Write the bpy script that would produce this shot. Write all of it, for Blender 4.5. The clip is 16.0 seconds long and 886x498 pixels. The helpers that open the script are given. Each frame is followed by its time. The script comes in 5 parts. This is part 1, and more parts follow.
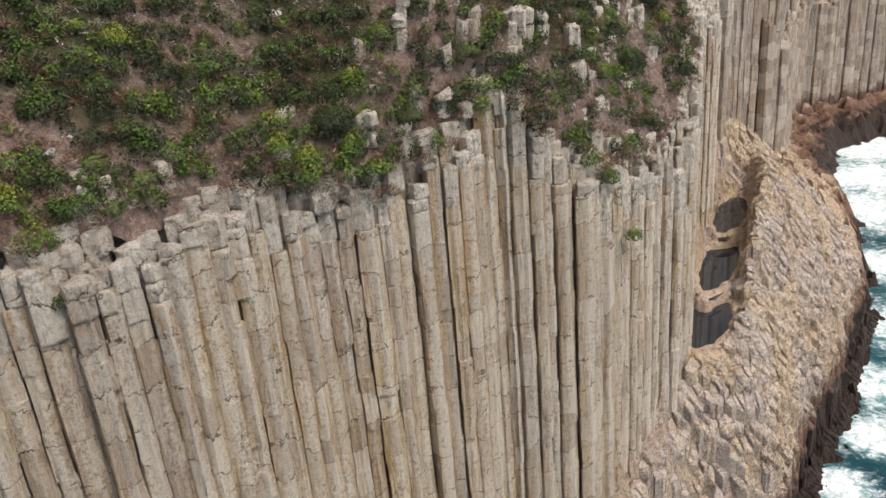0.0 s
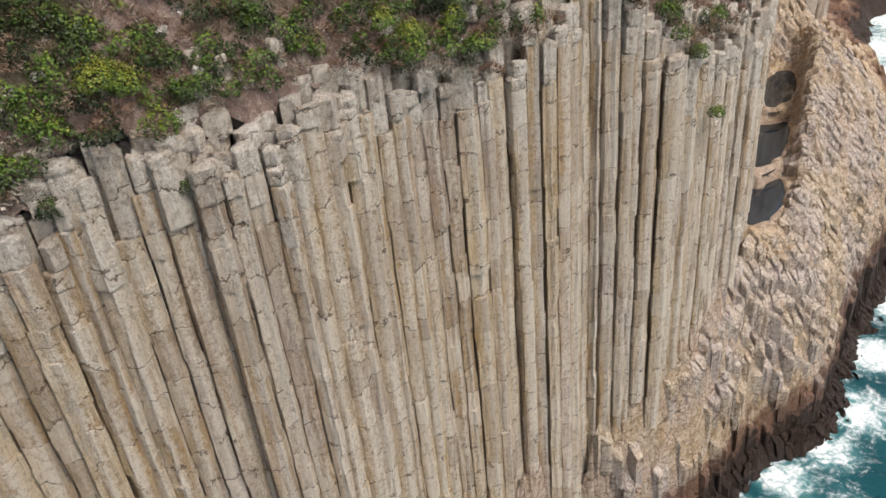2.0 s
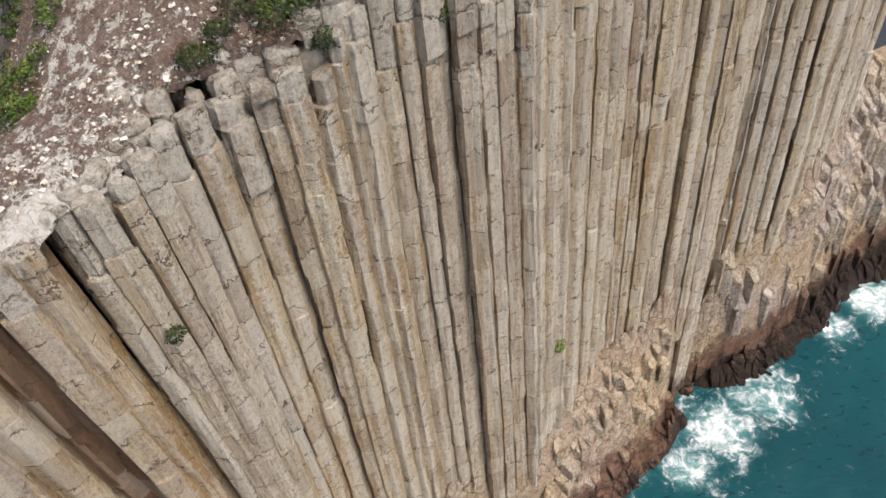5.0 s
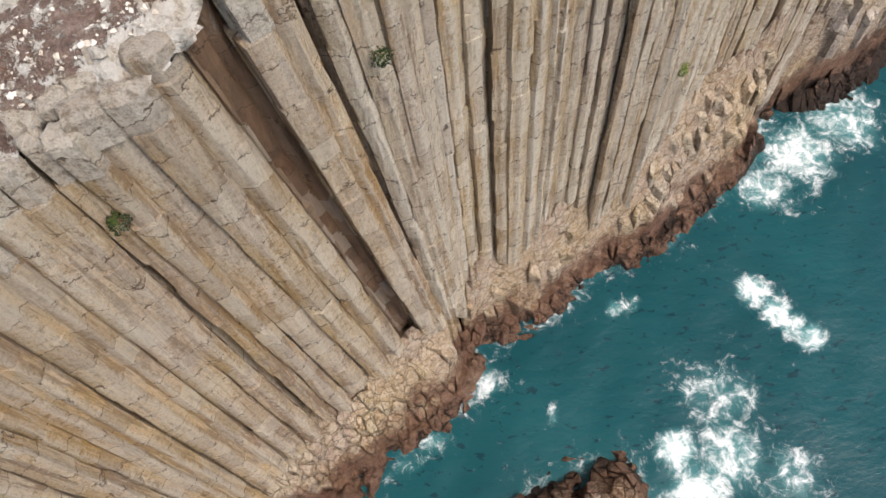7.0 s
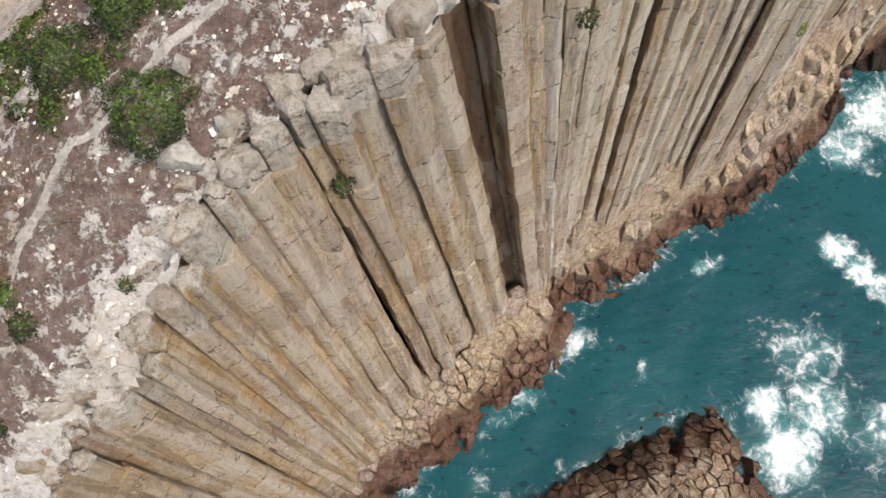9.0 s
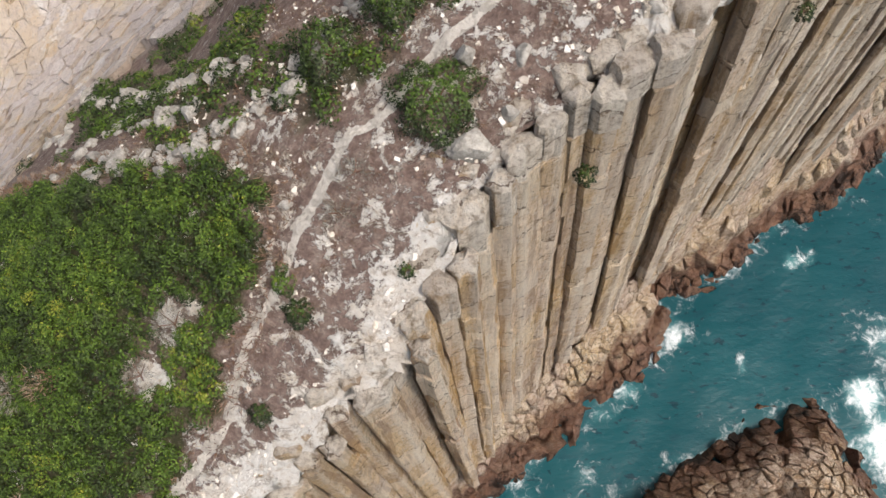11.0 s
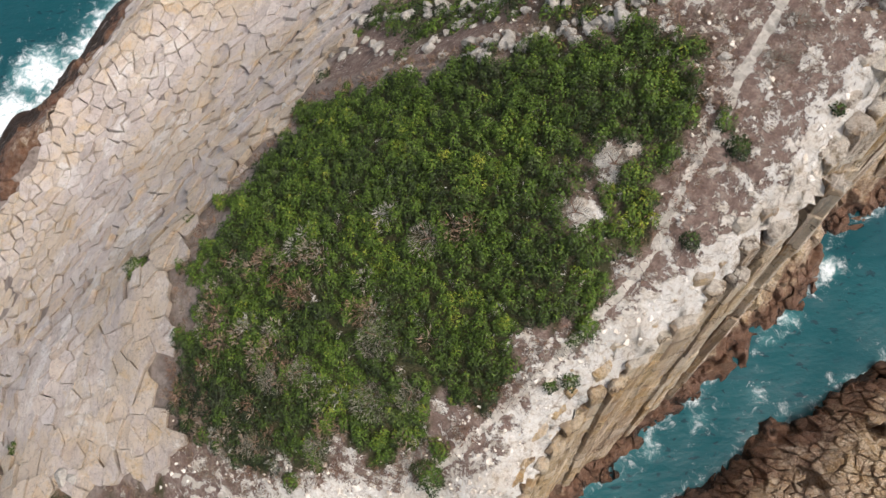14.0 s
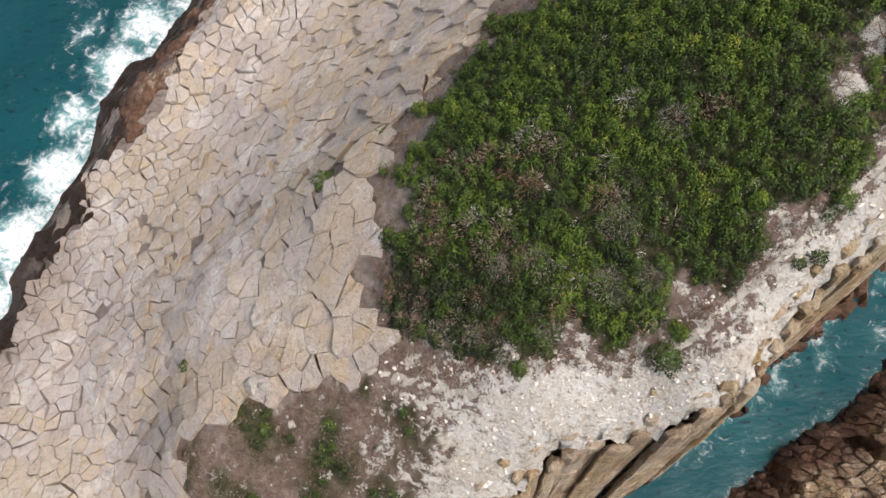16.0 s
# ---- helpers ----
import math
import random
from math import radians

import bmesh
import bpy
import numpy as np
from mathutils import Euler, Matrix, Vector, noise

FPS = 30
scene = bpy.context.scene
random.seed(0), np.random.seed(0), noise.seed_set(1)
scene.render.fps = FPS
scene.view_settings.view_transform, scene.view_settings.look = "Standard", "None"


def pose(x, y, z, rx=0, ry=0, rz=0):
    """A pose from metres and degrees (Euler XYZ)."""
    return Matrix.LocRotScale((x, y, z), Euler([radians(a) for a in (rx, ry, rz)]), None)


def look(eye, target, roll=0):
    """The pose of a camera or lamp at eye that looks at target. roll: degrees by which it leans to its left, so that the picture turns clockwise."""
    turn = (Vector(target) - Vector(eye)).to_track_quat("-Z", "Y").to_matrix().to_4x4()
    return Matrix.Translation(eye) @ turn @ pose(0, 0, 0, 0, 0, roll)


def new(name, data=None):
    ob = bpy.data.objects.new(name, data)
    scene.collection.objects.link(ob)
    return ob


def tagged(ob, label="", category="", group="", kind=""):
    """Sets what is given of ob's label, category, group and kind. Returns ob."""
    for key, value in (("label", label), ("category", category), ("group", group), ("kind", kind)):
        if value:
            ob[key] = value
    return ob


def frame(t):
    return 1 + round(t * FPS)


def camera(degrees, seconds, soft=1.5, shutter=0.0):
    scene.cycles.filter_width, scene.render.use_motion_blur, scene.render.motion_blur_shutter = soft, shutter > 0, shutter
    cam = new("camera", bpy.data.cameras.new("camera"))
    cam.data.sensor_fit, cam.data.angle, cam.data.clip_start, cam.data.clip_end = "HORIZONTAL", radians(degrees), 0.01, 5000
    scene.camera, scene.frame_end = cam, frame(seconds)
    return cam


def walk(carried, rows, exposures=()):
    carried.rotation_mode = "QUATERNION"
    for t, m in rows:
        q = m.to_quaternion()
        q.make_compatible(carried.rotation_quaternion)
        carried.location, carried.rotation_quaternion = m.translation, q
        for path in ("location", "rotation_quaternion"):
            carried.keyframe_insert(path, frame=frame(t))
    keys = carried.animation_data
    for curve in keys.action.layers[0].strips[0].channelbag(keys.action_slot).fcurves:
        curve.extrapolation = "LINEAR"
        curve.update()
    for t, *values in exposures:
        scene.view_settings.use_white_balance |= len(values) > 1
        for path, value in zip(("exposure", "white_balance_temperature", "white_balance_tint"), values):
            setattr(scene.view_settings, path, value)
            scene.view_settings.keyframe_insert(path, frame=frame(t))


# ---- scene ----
cam = camera(59.3, 16.0)
METRES, EYE, TILT, LEAN, TURN = 75.0, 60.0, 0.0, 0.0, 0.0
ROWS = [
    (0.0, 0.0, 0.0, 0.0, -1.94, -21.86, 4.85),
    (0.5, -0.0156, 0.002, 0.0025, -1.95, -22.6, 4.9),
    (1.0, -0.0332, 0.0035, 0.0041, -1.98, -25.54, 5.0),
    (1.5, -0.0523, 0.0053, 0.0062, -2.08, -29.27, 5.04),
    (2.0, -0.0726, 0.0074, 0.0083, -2.15, -31.04, 5.08),
    (2.5, -0.0942, 0.0094, 0.0107, -2.24, -31.09, 5.1),
    (3.0, -0.1168, 0.0102, 0.0136, -2.29, -31.72, 5.12),
    (3.5, -0.1411, 0.0101, 0.0166, -2.36, -34.53, 5.15),
    (6.0, -0.2757, 0.0144, 0.0326, -2.59, -53.02, 4.71),
    (6.5, -0.3069, 0.0177, 0.0343, -2.72, -59.17, 4.33),
    (7.0, -0.3376, 0.0209, 0.0354, -2.8, -64.28, 3.92),
    (7.5, -0.3673, 0.0235, 0.0366, -2.84, -67.0, 3.63),
    (8.0, -0.3958, 0.0263, 0.0379, -2.82, -67.56, 3.4),
    (10.5, -0.538, 0.0291, 0.0585, -3.54, -67.5, 2.7),
    (11.0, -0.573, 0.0261, 0.0576, -3.65, -67.41, 2.5),
    (11.5, -0.6098, 0.0195, 0.0558, -3.77, -67.29, 2.29),
    (12.0, -0.6474, 0.0084, 0.058, -3.87, -67.25, 2.05),
    (12.5, -0.6857, -0.0064, 0.0641, -3.92, -67.14, 1.86),
    (13.0, -0.7245, -0.023, 0.0708, -3.96, -67.0, 1.69),
    (13.5, -0.7635, -0.0407, 0.0773, -3.96, -66.87, 1.5),
    (14.0, -0.8031, -0.0585, 0.0836, -4.03, -66.79, 1.31),
    (14.5, -0.8425, -0.0752, 0.0843, -4.04, -66.67, 1.18),
    (15.0, -0.882, -0.0902, 0.0789, -4.11, -66.59, 1.02),
    (15.5, -0.9226, -0.1058, 0.073, -4.14, -66.45, 0.89),
    (16.0, -0.9639, -0.1212, 0.0671, -4.13, -66.35, 0.73),
]
walk(cam, [(t, pose(0, 0, EYE, TILT, LEAN, TURN) @ pose(METRES * x, METRES * y, METRES * z, 90 + pitch, roll, yaw)) for t, x, y, z, yaw, pitch, roll in ROWS],
     exposures=((0.0, 0.25, 6500, 15), (3.0, 0.36, 6500, 15), (8.0, 0.38, 6500, 15), (13.0, 0.42, 6500, 15), (16.0, 0.3, 6500, 15)))

# ---------------------------------------------------------------- light
world = bpy.data.worlds.new("overcast_sky")
scene.world = world
world.use_nodes = True
wn = world.node_tree
wn.nodes.clear()
sky = wn.nodes.new("ShaderNodeTexSky")
sky.sky_type = "NISHITA"
sky.sun_disc = False
sky.sun_elevation, sky.sun_rotation = radians(58), radians(124)
sky.air_density, sky.dust_density, sky.ozone_density = 1.0, 3.0, 1.0
wbg = wn.nodes.new("ShaderNodeBackground")
wbg.inputs["Strength"].default_value = 0.15
wout = wn.nodes.new("ShaderNodeOutputWorld")
cloud = wn.nodes.new("ShaderNodeHueSaturation")
cloud.inputs["Saturation"].default_value = 0.4
wn.links.new(sky.outputs[0], cloud.inputs["Color"])
wn.links.new(cloud.outputs[0], wbg.inputs[0])
wn.links.new(wbg.outputs[0], wout.inputs[0])
sun_data = bpy.data.lights.new("sun", "SUN")
sun_data.energy, sun_data.angle, sun_data.color = 2.15, radians(16), (1.0, 0.94, 0.82)
sun = new("sun", sun_data)
sun.matrix_world = look((44, -30, 84), (0, 0, 0))

# ---------------------------------------------------------------- plan of the headland
# brink of the columned cliff and its waterline, from the south-west point to the north-east
BRINK = [(-84, -34), (-74, -14), (-68.7, -4.8), (-66.5, -3), (-61.3, -2.9), (-57.7, -1.6), (-56.4, -0.2), (-55.4, 1.6), (-52.8, 3.9), (-49, 6), (-46, 8.5), (-44.8, 10.6),
         (-41.8, 13), (-35, 17.6), (-30.5, 20.8), (-27.8, 22.4), (-24.3, 26.8), (-18.8, 29.2), (-10, 35.8), (-5.2, 38.8), (-3, 40.0), (1.5, 43.4), (6.5, 46.4), (12.6, 50.6), (22, 65), (30, 85.6), (36.4, 99.5),
         (41, 110), (46, 121), (63, 143), (86, 194), (100, 214), (150, 232), (260, 240)]
SHORE = [(-82, -40), (-69, -14), (-60.2, -3.2), (-56.7, -1.3), (-50.2, 1.6), (-45.5, 5), (-41.6, 7.6), (-37, 10.4), (-33.2, 12.9), (-30.3, 15.4), (-27.7, 17.3), (-25.2, 20.8), (-26.2, 22.5), (-20, 24.1), (-15.8, 27.6),
         (-13.6, 29), (-9.2, 30), (-6.2, 32.8), (-1.6, 36), (1.2, 39.3), (2.2, 42.7), (9.9, 45.2), (16.4, 49), (22.8, 54.6), (30, 57), (34, 62), (41, 72.5), (48.7, 80.8), (53, 88), (63.6, 102.4), (74.6, 124),
         (84, 145), (92, 172), (106, 194), (160, 222), (260, 230)]
WEST_SHORE = [(-150, -34), (-126, -6), (-117.5, 5), (-112, 14.5), (-108.8, 21.6), (-104, 31.6), (-103.5, 38), (-99, 43), (-95.6, 49), (-93.7, 53.5), (-88, 62), (-70, 90), (-40, 140), (0, 220), (60, 300)]
ISLET = [(-52, -5.5), (-44.6, -0.6), (-37.8, 3.0), (-32.6, 5.8), (-25.6, 9.2), (-18.6, 12), (-15, 12.9), (-13.9, 11.2), (-12.3, 6), (-8, 0), (-6, -14), (-20, -30), (-50, -30), (-62, -16)]
AXIS = np.array((0.829, 0.5593))
ORIGIN = np.array((-46.0, 8.3))


def line_near(line, p, closed=False):
    """Distance to a line, the share of its length there, and the side (1: left of it)."""
    a = np.array(line, float)
    b = np.roll(a, -1, 0) if closed else a[1:]
    a = a if closed else a[:-1]
    d = b - a
    length = np.hypot(d[:, 0], d[:, 1])
    start = np.concatenate(([0], np.cumsum(length)[:-1]))
    best = np.full(len(p), 1e9)
    along, side = np.zeros(len(p)), np.ones(len(p))
    for i in range(len(a)):
        v = p - a[i]
        k = np.clip((v @ d[i]) / (length[i] ** 2), 0, 1)
        w = v - k[:, None] * d[i]
        r = np.hypot(w[:, 0], w[:, 1])
        m = r < best - 1e-9
        best[m], along[m] = r[m], start[i] + k[m] * length[i]
        side[m] = np.sign(d[i][0] * v[m, 1] - d[i][1] * v[m, 0])
    return best, along, side


def inside(poly, p):
    a = np.array(poly, float)
    b = np.roll(a, -1, 0)
    hit = np.zeros(len(p), bool)
    for (x0, y0), (x1, y1) in zip(a, b):
        if y0 != y1:
            hit ^= ((y0 > p[:, 1]) != (y1 > p[:, 1])) & (p[:, 0] < (x1 - x0) * (p[:, 1] - y0) / (y1 - y0) + x0)
    return hit


def smooth(a, b, v):
    k = np.clip((v - a) / (b - a), 0, 1)
    return k * k * (3 - 2 * k)


def wave(p, size, seed=0.0):
    """A cheap smooth noise, about -1 to 1."""
    x, y = p[:, 0] / size, p[:, 1] / size
    return (np.sin(1.7 * x + 2.3 * y + seed) + np.sin(-2.9 * x + 1.3 * y + 2.1 * seed + 1) + np.sin(3.7 * x + 3.1 * y + 0.7 * seed + 2) * 0.6
            + np.sin(-5.3 * x + 4.9 * y + seed * 1.3) * 0.4) / 3.0


def ragged(poly, p):
    """Inside an area whose edge wanders in and out."""
    off = np.stack((wave(p, 1.7, 1.0) + 0.6 * wave(p, 0.7, 3.0), wave(p, 1.7, 5.0) + 0.6 * wave(p, 0.7, 8.0)), 1)
    return inside(poly, p + 1.3 * off)


def facets(p, size, seed):
    """Many-sided patches: a number of its own for each, and the way from its middle."""
    g = np.floor(p / size)
    best = np.full(len(p), 1e9)
    lot, off = np.zeros(len(p)), np.zeros((len(p), 2))
    for a in (-1, 0, 1):
        for b in (-1, 0, 1):
            c = g + np.array((a, b))
            h1 = np.sin(c[:, 0] * 127.1 + c[:, 1] * 311.7 + seed) * 43758.5453
            h2 = np.sin(c[:, 0] * 269.5 + c[:, 1] * 183.3 + seed * 1.7) * 43758.5453
            h1, h2 = h1 - np.floor(h1), h2 - np.floor(h2)
            v = p - (c + 0.5 + 0.8 * (np.stack((h1, h2), 1) - 0.5)) * size
            d = (v ** 2).sum(1)
            m = d < best
            best[m], off[m] = d[m], v[m]
            lot[m] = ((h1 + 2.7 * h2) % 1.0)[m]
    return lot, off


def craggy(p, size, drop, tilt, seed):
    """Blocky relief of broken rock."""
    lot, off = facets(p, size, seed)
    return (lot - 0.5) * drop + tilt * (off[:, 0] * np.cos(40 * lot) + off[:, 1] * np.sin(40 * lot))


# gentle swells and hollows of the headland: centre, radius, height
SWELLS = [(-56, 26, 5.0, -1.9), (-73, 14.2, 4.5, 1.1), (-79, 13.5, 4.0, 0.9), (-62, 6, 4.0, -0.8), (-87.5, -0.6, 4.5, 3.2), (-58.8, -1.8, 2.8, 2.8), (-67.5, -1.2, 3.0, 0.9), (-87, 9.8, 3.0, 0.9), (-92.5, 4.5, 3.0, -1.0)]


def land_height(p):
    """Height of the headland's top and its western slope, as if there were no cliff."""
    v = p - ORIGIN
    s, q = v @ AXIS, v @ np.array((-AXIS[1], AXIS[0]))
    d, _, side = line_near(BRINK, p)
    inland = d * side
    a, b = np.clip(s, -62, 30) / 50, np.clip(q, -12, 52) / 50
    west = (38.51 + 26.72 * a + 36.97 * b - 26.01 * a * a - 43.08 * a * b - 161.9 * b * b + 2.71 * a ** 3 + 34.69 * a * a * b
            + 38.95 * a * b * b + 103.52 * b ** 3)
    brink = np.interp(s, (20, 28, 34, 45, 53, 62, 70, 80, 100, 150, 250), (46.0, 47.6, 49.4, 49.8, 47.4, 50.6, 44.8, 44, 50, 52, 60))
    c = np.clip(inland, -3, 200)
    steep = np.interp(s, (20, 32, 48, 56, 66, 90), (0.55, 1.1, 1.2, 1.5, 2.2, 2.2))
    east = brink + steep * np.clip(c, -3, 9) + 0.45 * np.clip(c - 9, 0, 22)
    east -= 0.9 * np.clip(c - 45, 0, 90)
    for x, y, r, dz in SWELLS:
        west = west + dz * np.exp(-((p[:, 0] - x) ** 2 + (p[:, 1] - y) ** 2) / (r * r))
    k = smooth(18, 31, s)
    h = west * (1 - k) + east * k
    h = h + 10 * smooth(12, 24, s) * smooth(26, 40, q) * (1 - smooth(75, 95, q))
    dw, _, sw = line_near(WEST_SHORE, p)
    off = np.clip(-dw * sw, -8, 99)
    low = smooth(-25, -40, s) * smooth(0, 3, off) * (inland > 6)
    h = np.where(low > 0, np.maximum(h, h * (1 - low) + low * np.minimum(0.8 + 0.3 * off, 9)), h)
    return np.minimum(h, off * 0.9 + 0.5)


def apron_height(p):
    """The broken rock at the cliff's foot, down to the sea bed."""
    de, _, _ = line_near(BRINK, p)
    dw, _, side = line_near(SHORE, p)
    s = (p - ORIGIN) @ AXIS
    foot = np.interp(s, (-40, -10, 0, 12, 22, 34, 44, 52, 62, 72, 84, 104, 120, 180, 220), (8, 8, 9, 7, 10, 12.5, 12.5, 15, 19, 20, 23, 32.5, 36, 12, 8))
    power = np.interp(s, (40, 62, 80, 90), (0.95, 0.85, 0.52, 0.45))
    # a low wet shelf runs along the water
    f = np.clip(dw - 1.3, 0, None) / (np.clip(dw - 1.3, 0, None) + de + 1e-6)
    return pooled(p, np.where(side > 0, foot * np.power(np.clip(f, 0, 1), power) + 0.2 + 0.9 * smooth(0, 1.3, dw), -1.1 * dw))


# rock pools in the gully between cliff and spur: centre, half width, half length and water level
POOLS = [(26.2, 70.2, 2.2, 6.6, 21.6), (31.6, 81.6, 1.9, 8.2, 22.6), (37.4, 93.6, 1.9, 7.2, 23.8)]


def pool_reach(p, pool):
    x, y, a, b, _ = pool
    d = np.array((0.47, 0.883))
    v = p - np.array((x, y))
    return np.sqrt(((v @ np.array((d[1], -d[0]))) / a) ** 2 + ((v @ d) / b) ** 2)


def pooled(p, z):
    """Sinks the pools' basins into the spur."""
    for pool in POOLS:
        r = pool_reach(p, pool) + 0.12 * wave(p, 1.5, 2.0)
        z = np.where(r < 3.0, z + np.minimum(pool[4] + 0.5 - z, 0) * (1 - smooth(1.1, 2.1, r)) + np.maximum(pool[4] + 0.5 - z, 0) * (1 - smooth(1.15, 1.5, r)), z)
        z = np.where(r < 1.15, np.minimum(z, pool[4] - 1.2 + 1.9 * smooth(0.6, 1.15, r)), z)
    return z


def islet_height(p):
    d, _, _ = line_near(ISLET, p, True)
    return np.where(inside(ISLET, p), 7.5 * (1 - np.exp(-d / 4.0)) + 0.2, -1.0 * d)


def brink_inland(p):
    d, _, side = line_near(BRINK, p)
    return d * side


def by_pools(p):
    """0 at the pools' rims, 1 away from them."""
    k = np.ones(len(p))
    for pool in POOLS:
        k = np.minimum(k, smooth(1.1, 1.7, pool_reach(p, pool)))
    return k


def splash_line(p):
    """How high the weed and wet lichen reach above the common line, where the surf is heavier."""
    return np.interp((p - ORIGIN) @ AXIS, (-40, 20, 40, 50, 62, 75, 90, 110, 130), (0.0, 0.1, 0.3, 0.8, 1.6, 2.6, 4.0, 6.0, 6.0))

# ---------------------------------------------------------------- materials
class Mat:
    """A small builder for node materials."""

    def __init__(self, name, rough=0.9):
        self.mat = bpy.data.materials.new(name)
        self.mat.use_nodes = True
        self.tree = self.mat.node_tree
        self.bsdf = self.tree.nodes["Principled BSDF"]
        self.bsdf.inputs["Roughness"].default_value = rough
        self.bsdf.inputs["Specular IOR Level"].default_value = 0.25
        self.geo = self.tree.nodes.new("ShaderNodeNewGeometry")
        self.place = self.geo.outputs["Position"]

    def node(self, kind, **sets):
        n = self.tree.nodes.new(kind)
        for k, v in sets.items():
            setattr(n, k, v)
        return n

    def put(self, socket, value):
        if isinstance(value, bpy.types.NodeSocket):
            self.tree.links.new(value, socket)
        else:
            socket.default_value = value

    def scaled(self, vec, scale):
        n = self.node("ShaderNodeVectorMath", operation="MULTIPLY")
        self.put(n.inputs[0], vec)
        n.inputs[1].default_value = scale
        return n.outputs[0]

    def noise(self, scale, detail=5, rough=0.6, vec=None, stretch=None, distort=0.0):
        n = self.node("ShaderNodeTexNoise")
        v = vec or self.place
        self.put(n.inputs["Vector"], self.scaled(v, stretch) if stretch else v)
        n.inputs["Scale"].default_value, n.inputs["Detail"].default_value, n.inputs["Roughness"].default_value = scale, detail, rough
        n.inputs["Distortion"].default_value = distort
        return n.outputs[0]

    def cells(self, scale, feature="DISTANCE_TO_EDGE", vec=None, stretch=None, output=0):
        n = self.node("ShaderNodeTexVoronoi", feature=feature)
        v = vec or self.place
        self.put(n.inputs["Vector"], self.scaled(v, stretch) if stretch else v)
        n.inputs["Scale"].default_value = scale
        return n.outputs[output]

    def math(self, op, a, b=0.0, c=0.0):
        n = self.node("ShaderNodeMath", operation=op)
        for s, v in zip(n.inputs, (a, b, c)):
            self.put(s, v)
        return n.outputs[0]

    def step(self, value, lo, hi, a=0.0, b=1.0):
        n = self.node("ShaderNodeMapRange", interpolation_type="SMOOTHSTEP")
        for s, v in zip(n.inputs, (value, lo, hi, a, b)):
            self.put(s, v)
        return n.outputs[0]

    def ramp(self, value, *stops):
        n = self.node("ShaderNodeValToRGB")
        e = n.color_ramp.elements
        while len(e) < len(stops):
            e.new(0.5)
        for x, (at, col) in zip(e, stops):
            x.position, x.color = at, (*col, 1)
        self.put(n.inputs[0], value)
        return n.outputs[0]

    def mix(self, k, a, b, how="MIX"):
        n = self.node("ShaderNodeMix", data_type="RGBA", blend_type=how)
        for s, v in zip((n.inputs[0], n.inputs[6], n.inputs[7]), (k, a, b)):
            self.put(s, (*v, 1) if isinstance(v, tuple) and len(v) == 3 else v)
        return n.outputs[2]

    def attr(self, name):
        return self.node("ShaderNodeAttribute", attribute_name=name).outputs["Fac"]

    def chance(self):
        """A number of its own for each piece, whether it is an object or an island of a joined mesh."""
        info = self.node("ShaderNodeObjectInfo")
        return self.math("FRACT", self.math("ADD", info.outputs["Random"], self.geo.outputs["Random Per Island"]))

    def grey(self, colour):
        n = self.node("ShaderNodeRGBToBW")
        self.put(n.inputs[0], colour)
        return n.outputs[0]

    def height(self):
        n = self.node("ShaderNodeSeparateXYZ")
        self.put(n.inputs[0], self.place)
        return n.outputs[2]

    def up(self):
        n = self.node("ShaderNodeSeparateXYZ")
        self.put(n.inputs[0], self.geo.outputs["Normal"])
        return n.outputs[2]

    def done(self, colour, bump=None, strength=0.5, distance=0.05, rough=None):
        self.put(self.bsdf.inputs["Base Color"], (*colour, 1) if isinstance(colour, tuple) else colour)
        if bump is not None:
            n = self.node("ShaderNodeBump")
            n.inputs["Strength"].default_value, n.inputs["Distance"].default_value = strength, distance
            self.put(n.inputs["Height"], bump)
            self.tree.links.new(n.outputs[0], self.bsdf.inputs["Normal"])
        if rough is not None:
            self.put(self.bsdf.inputs["Roughness"], rough)
        return self.mat


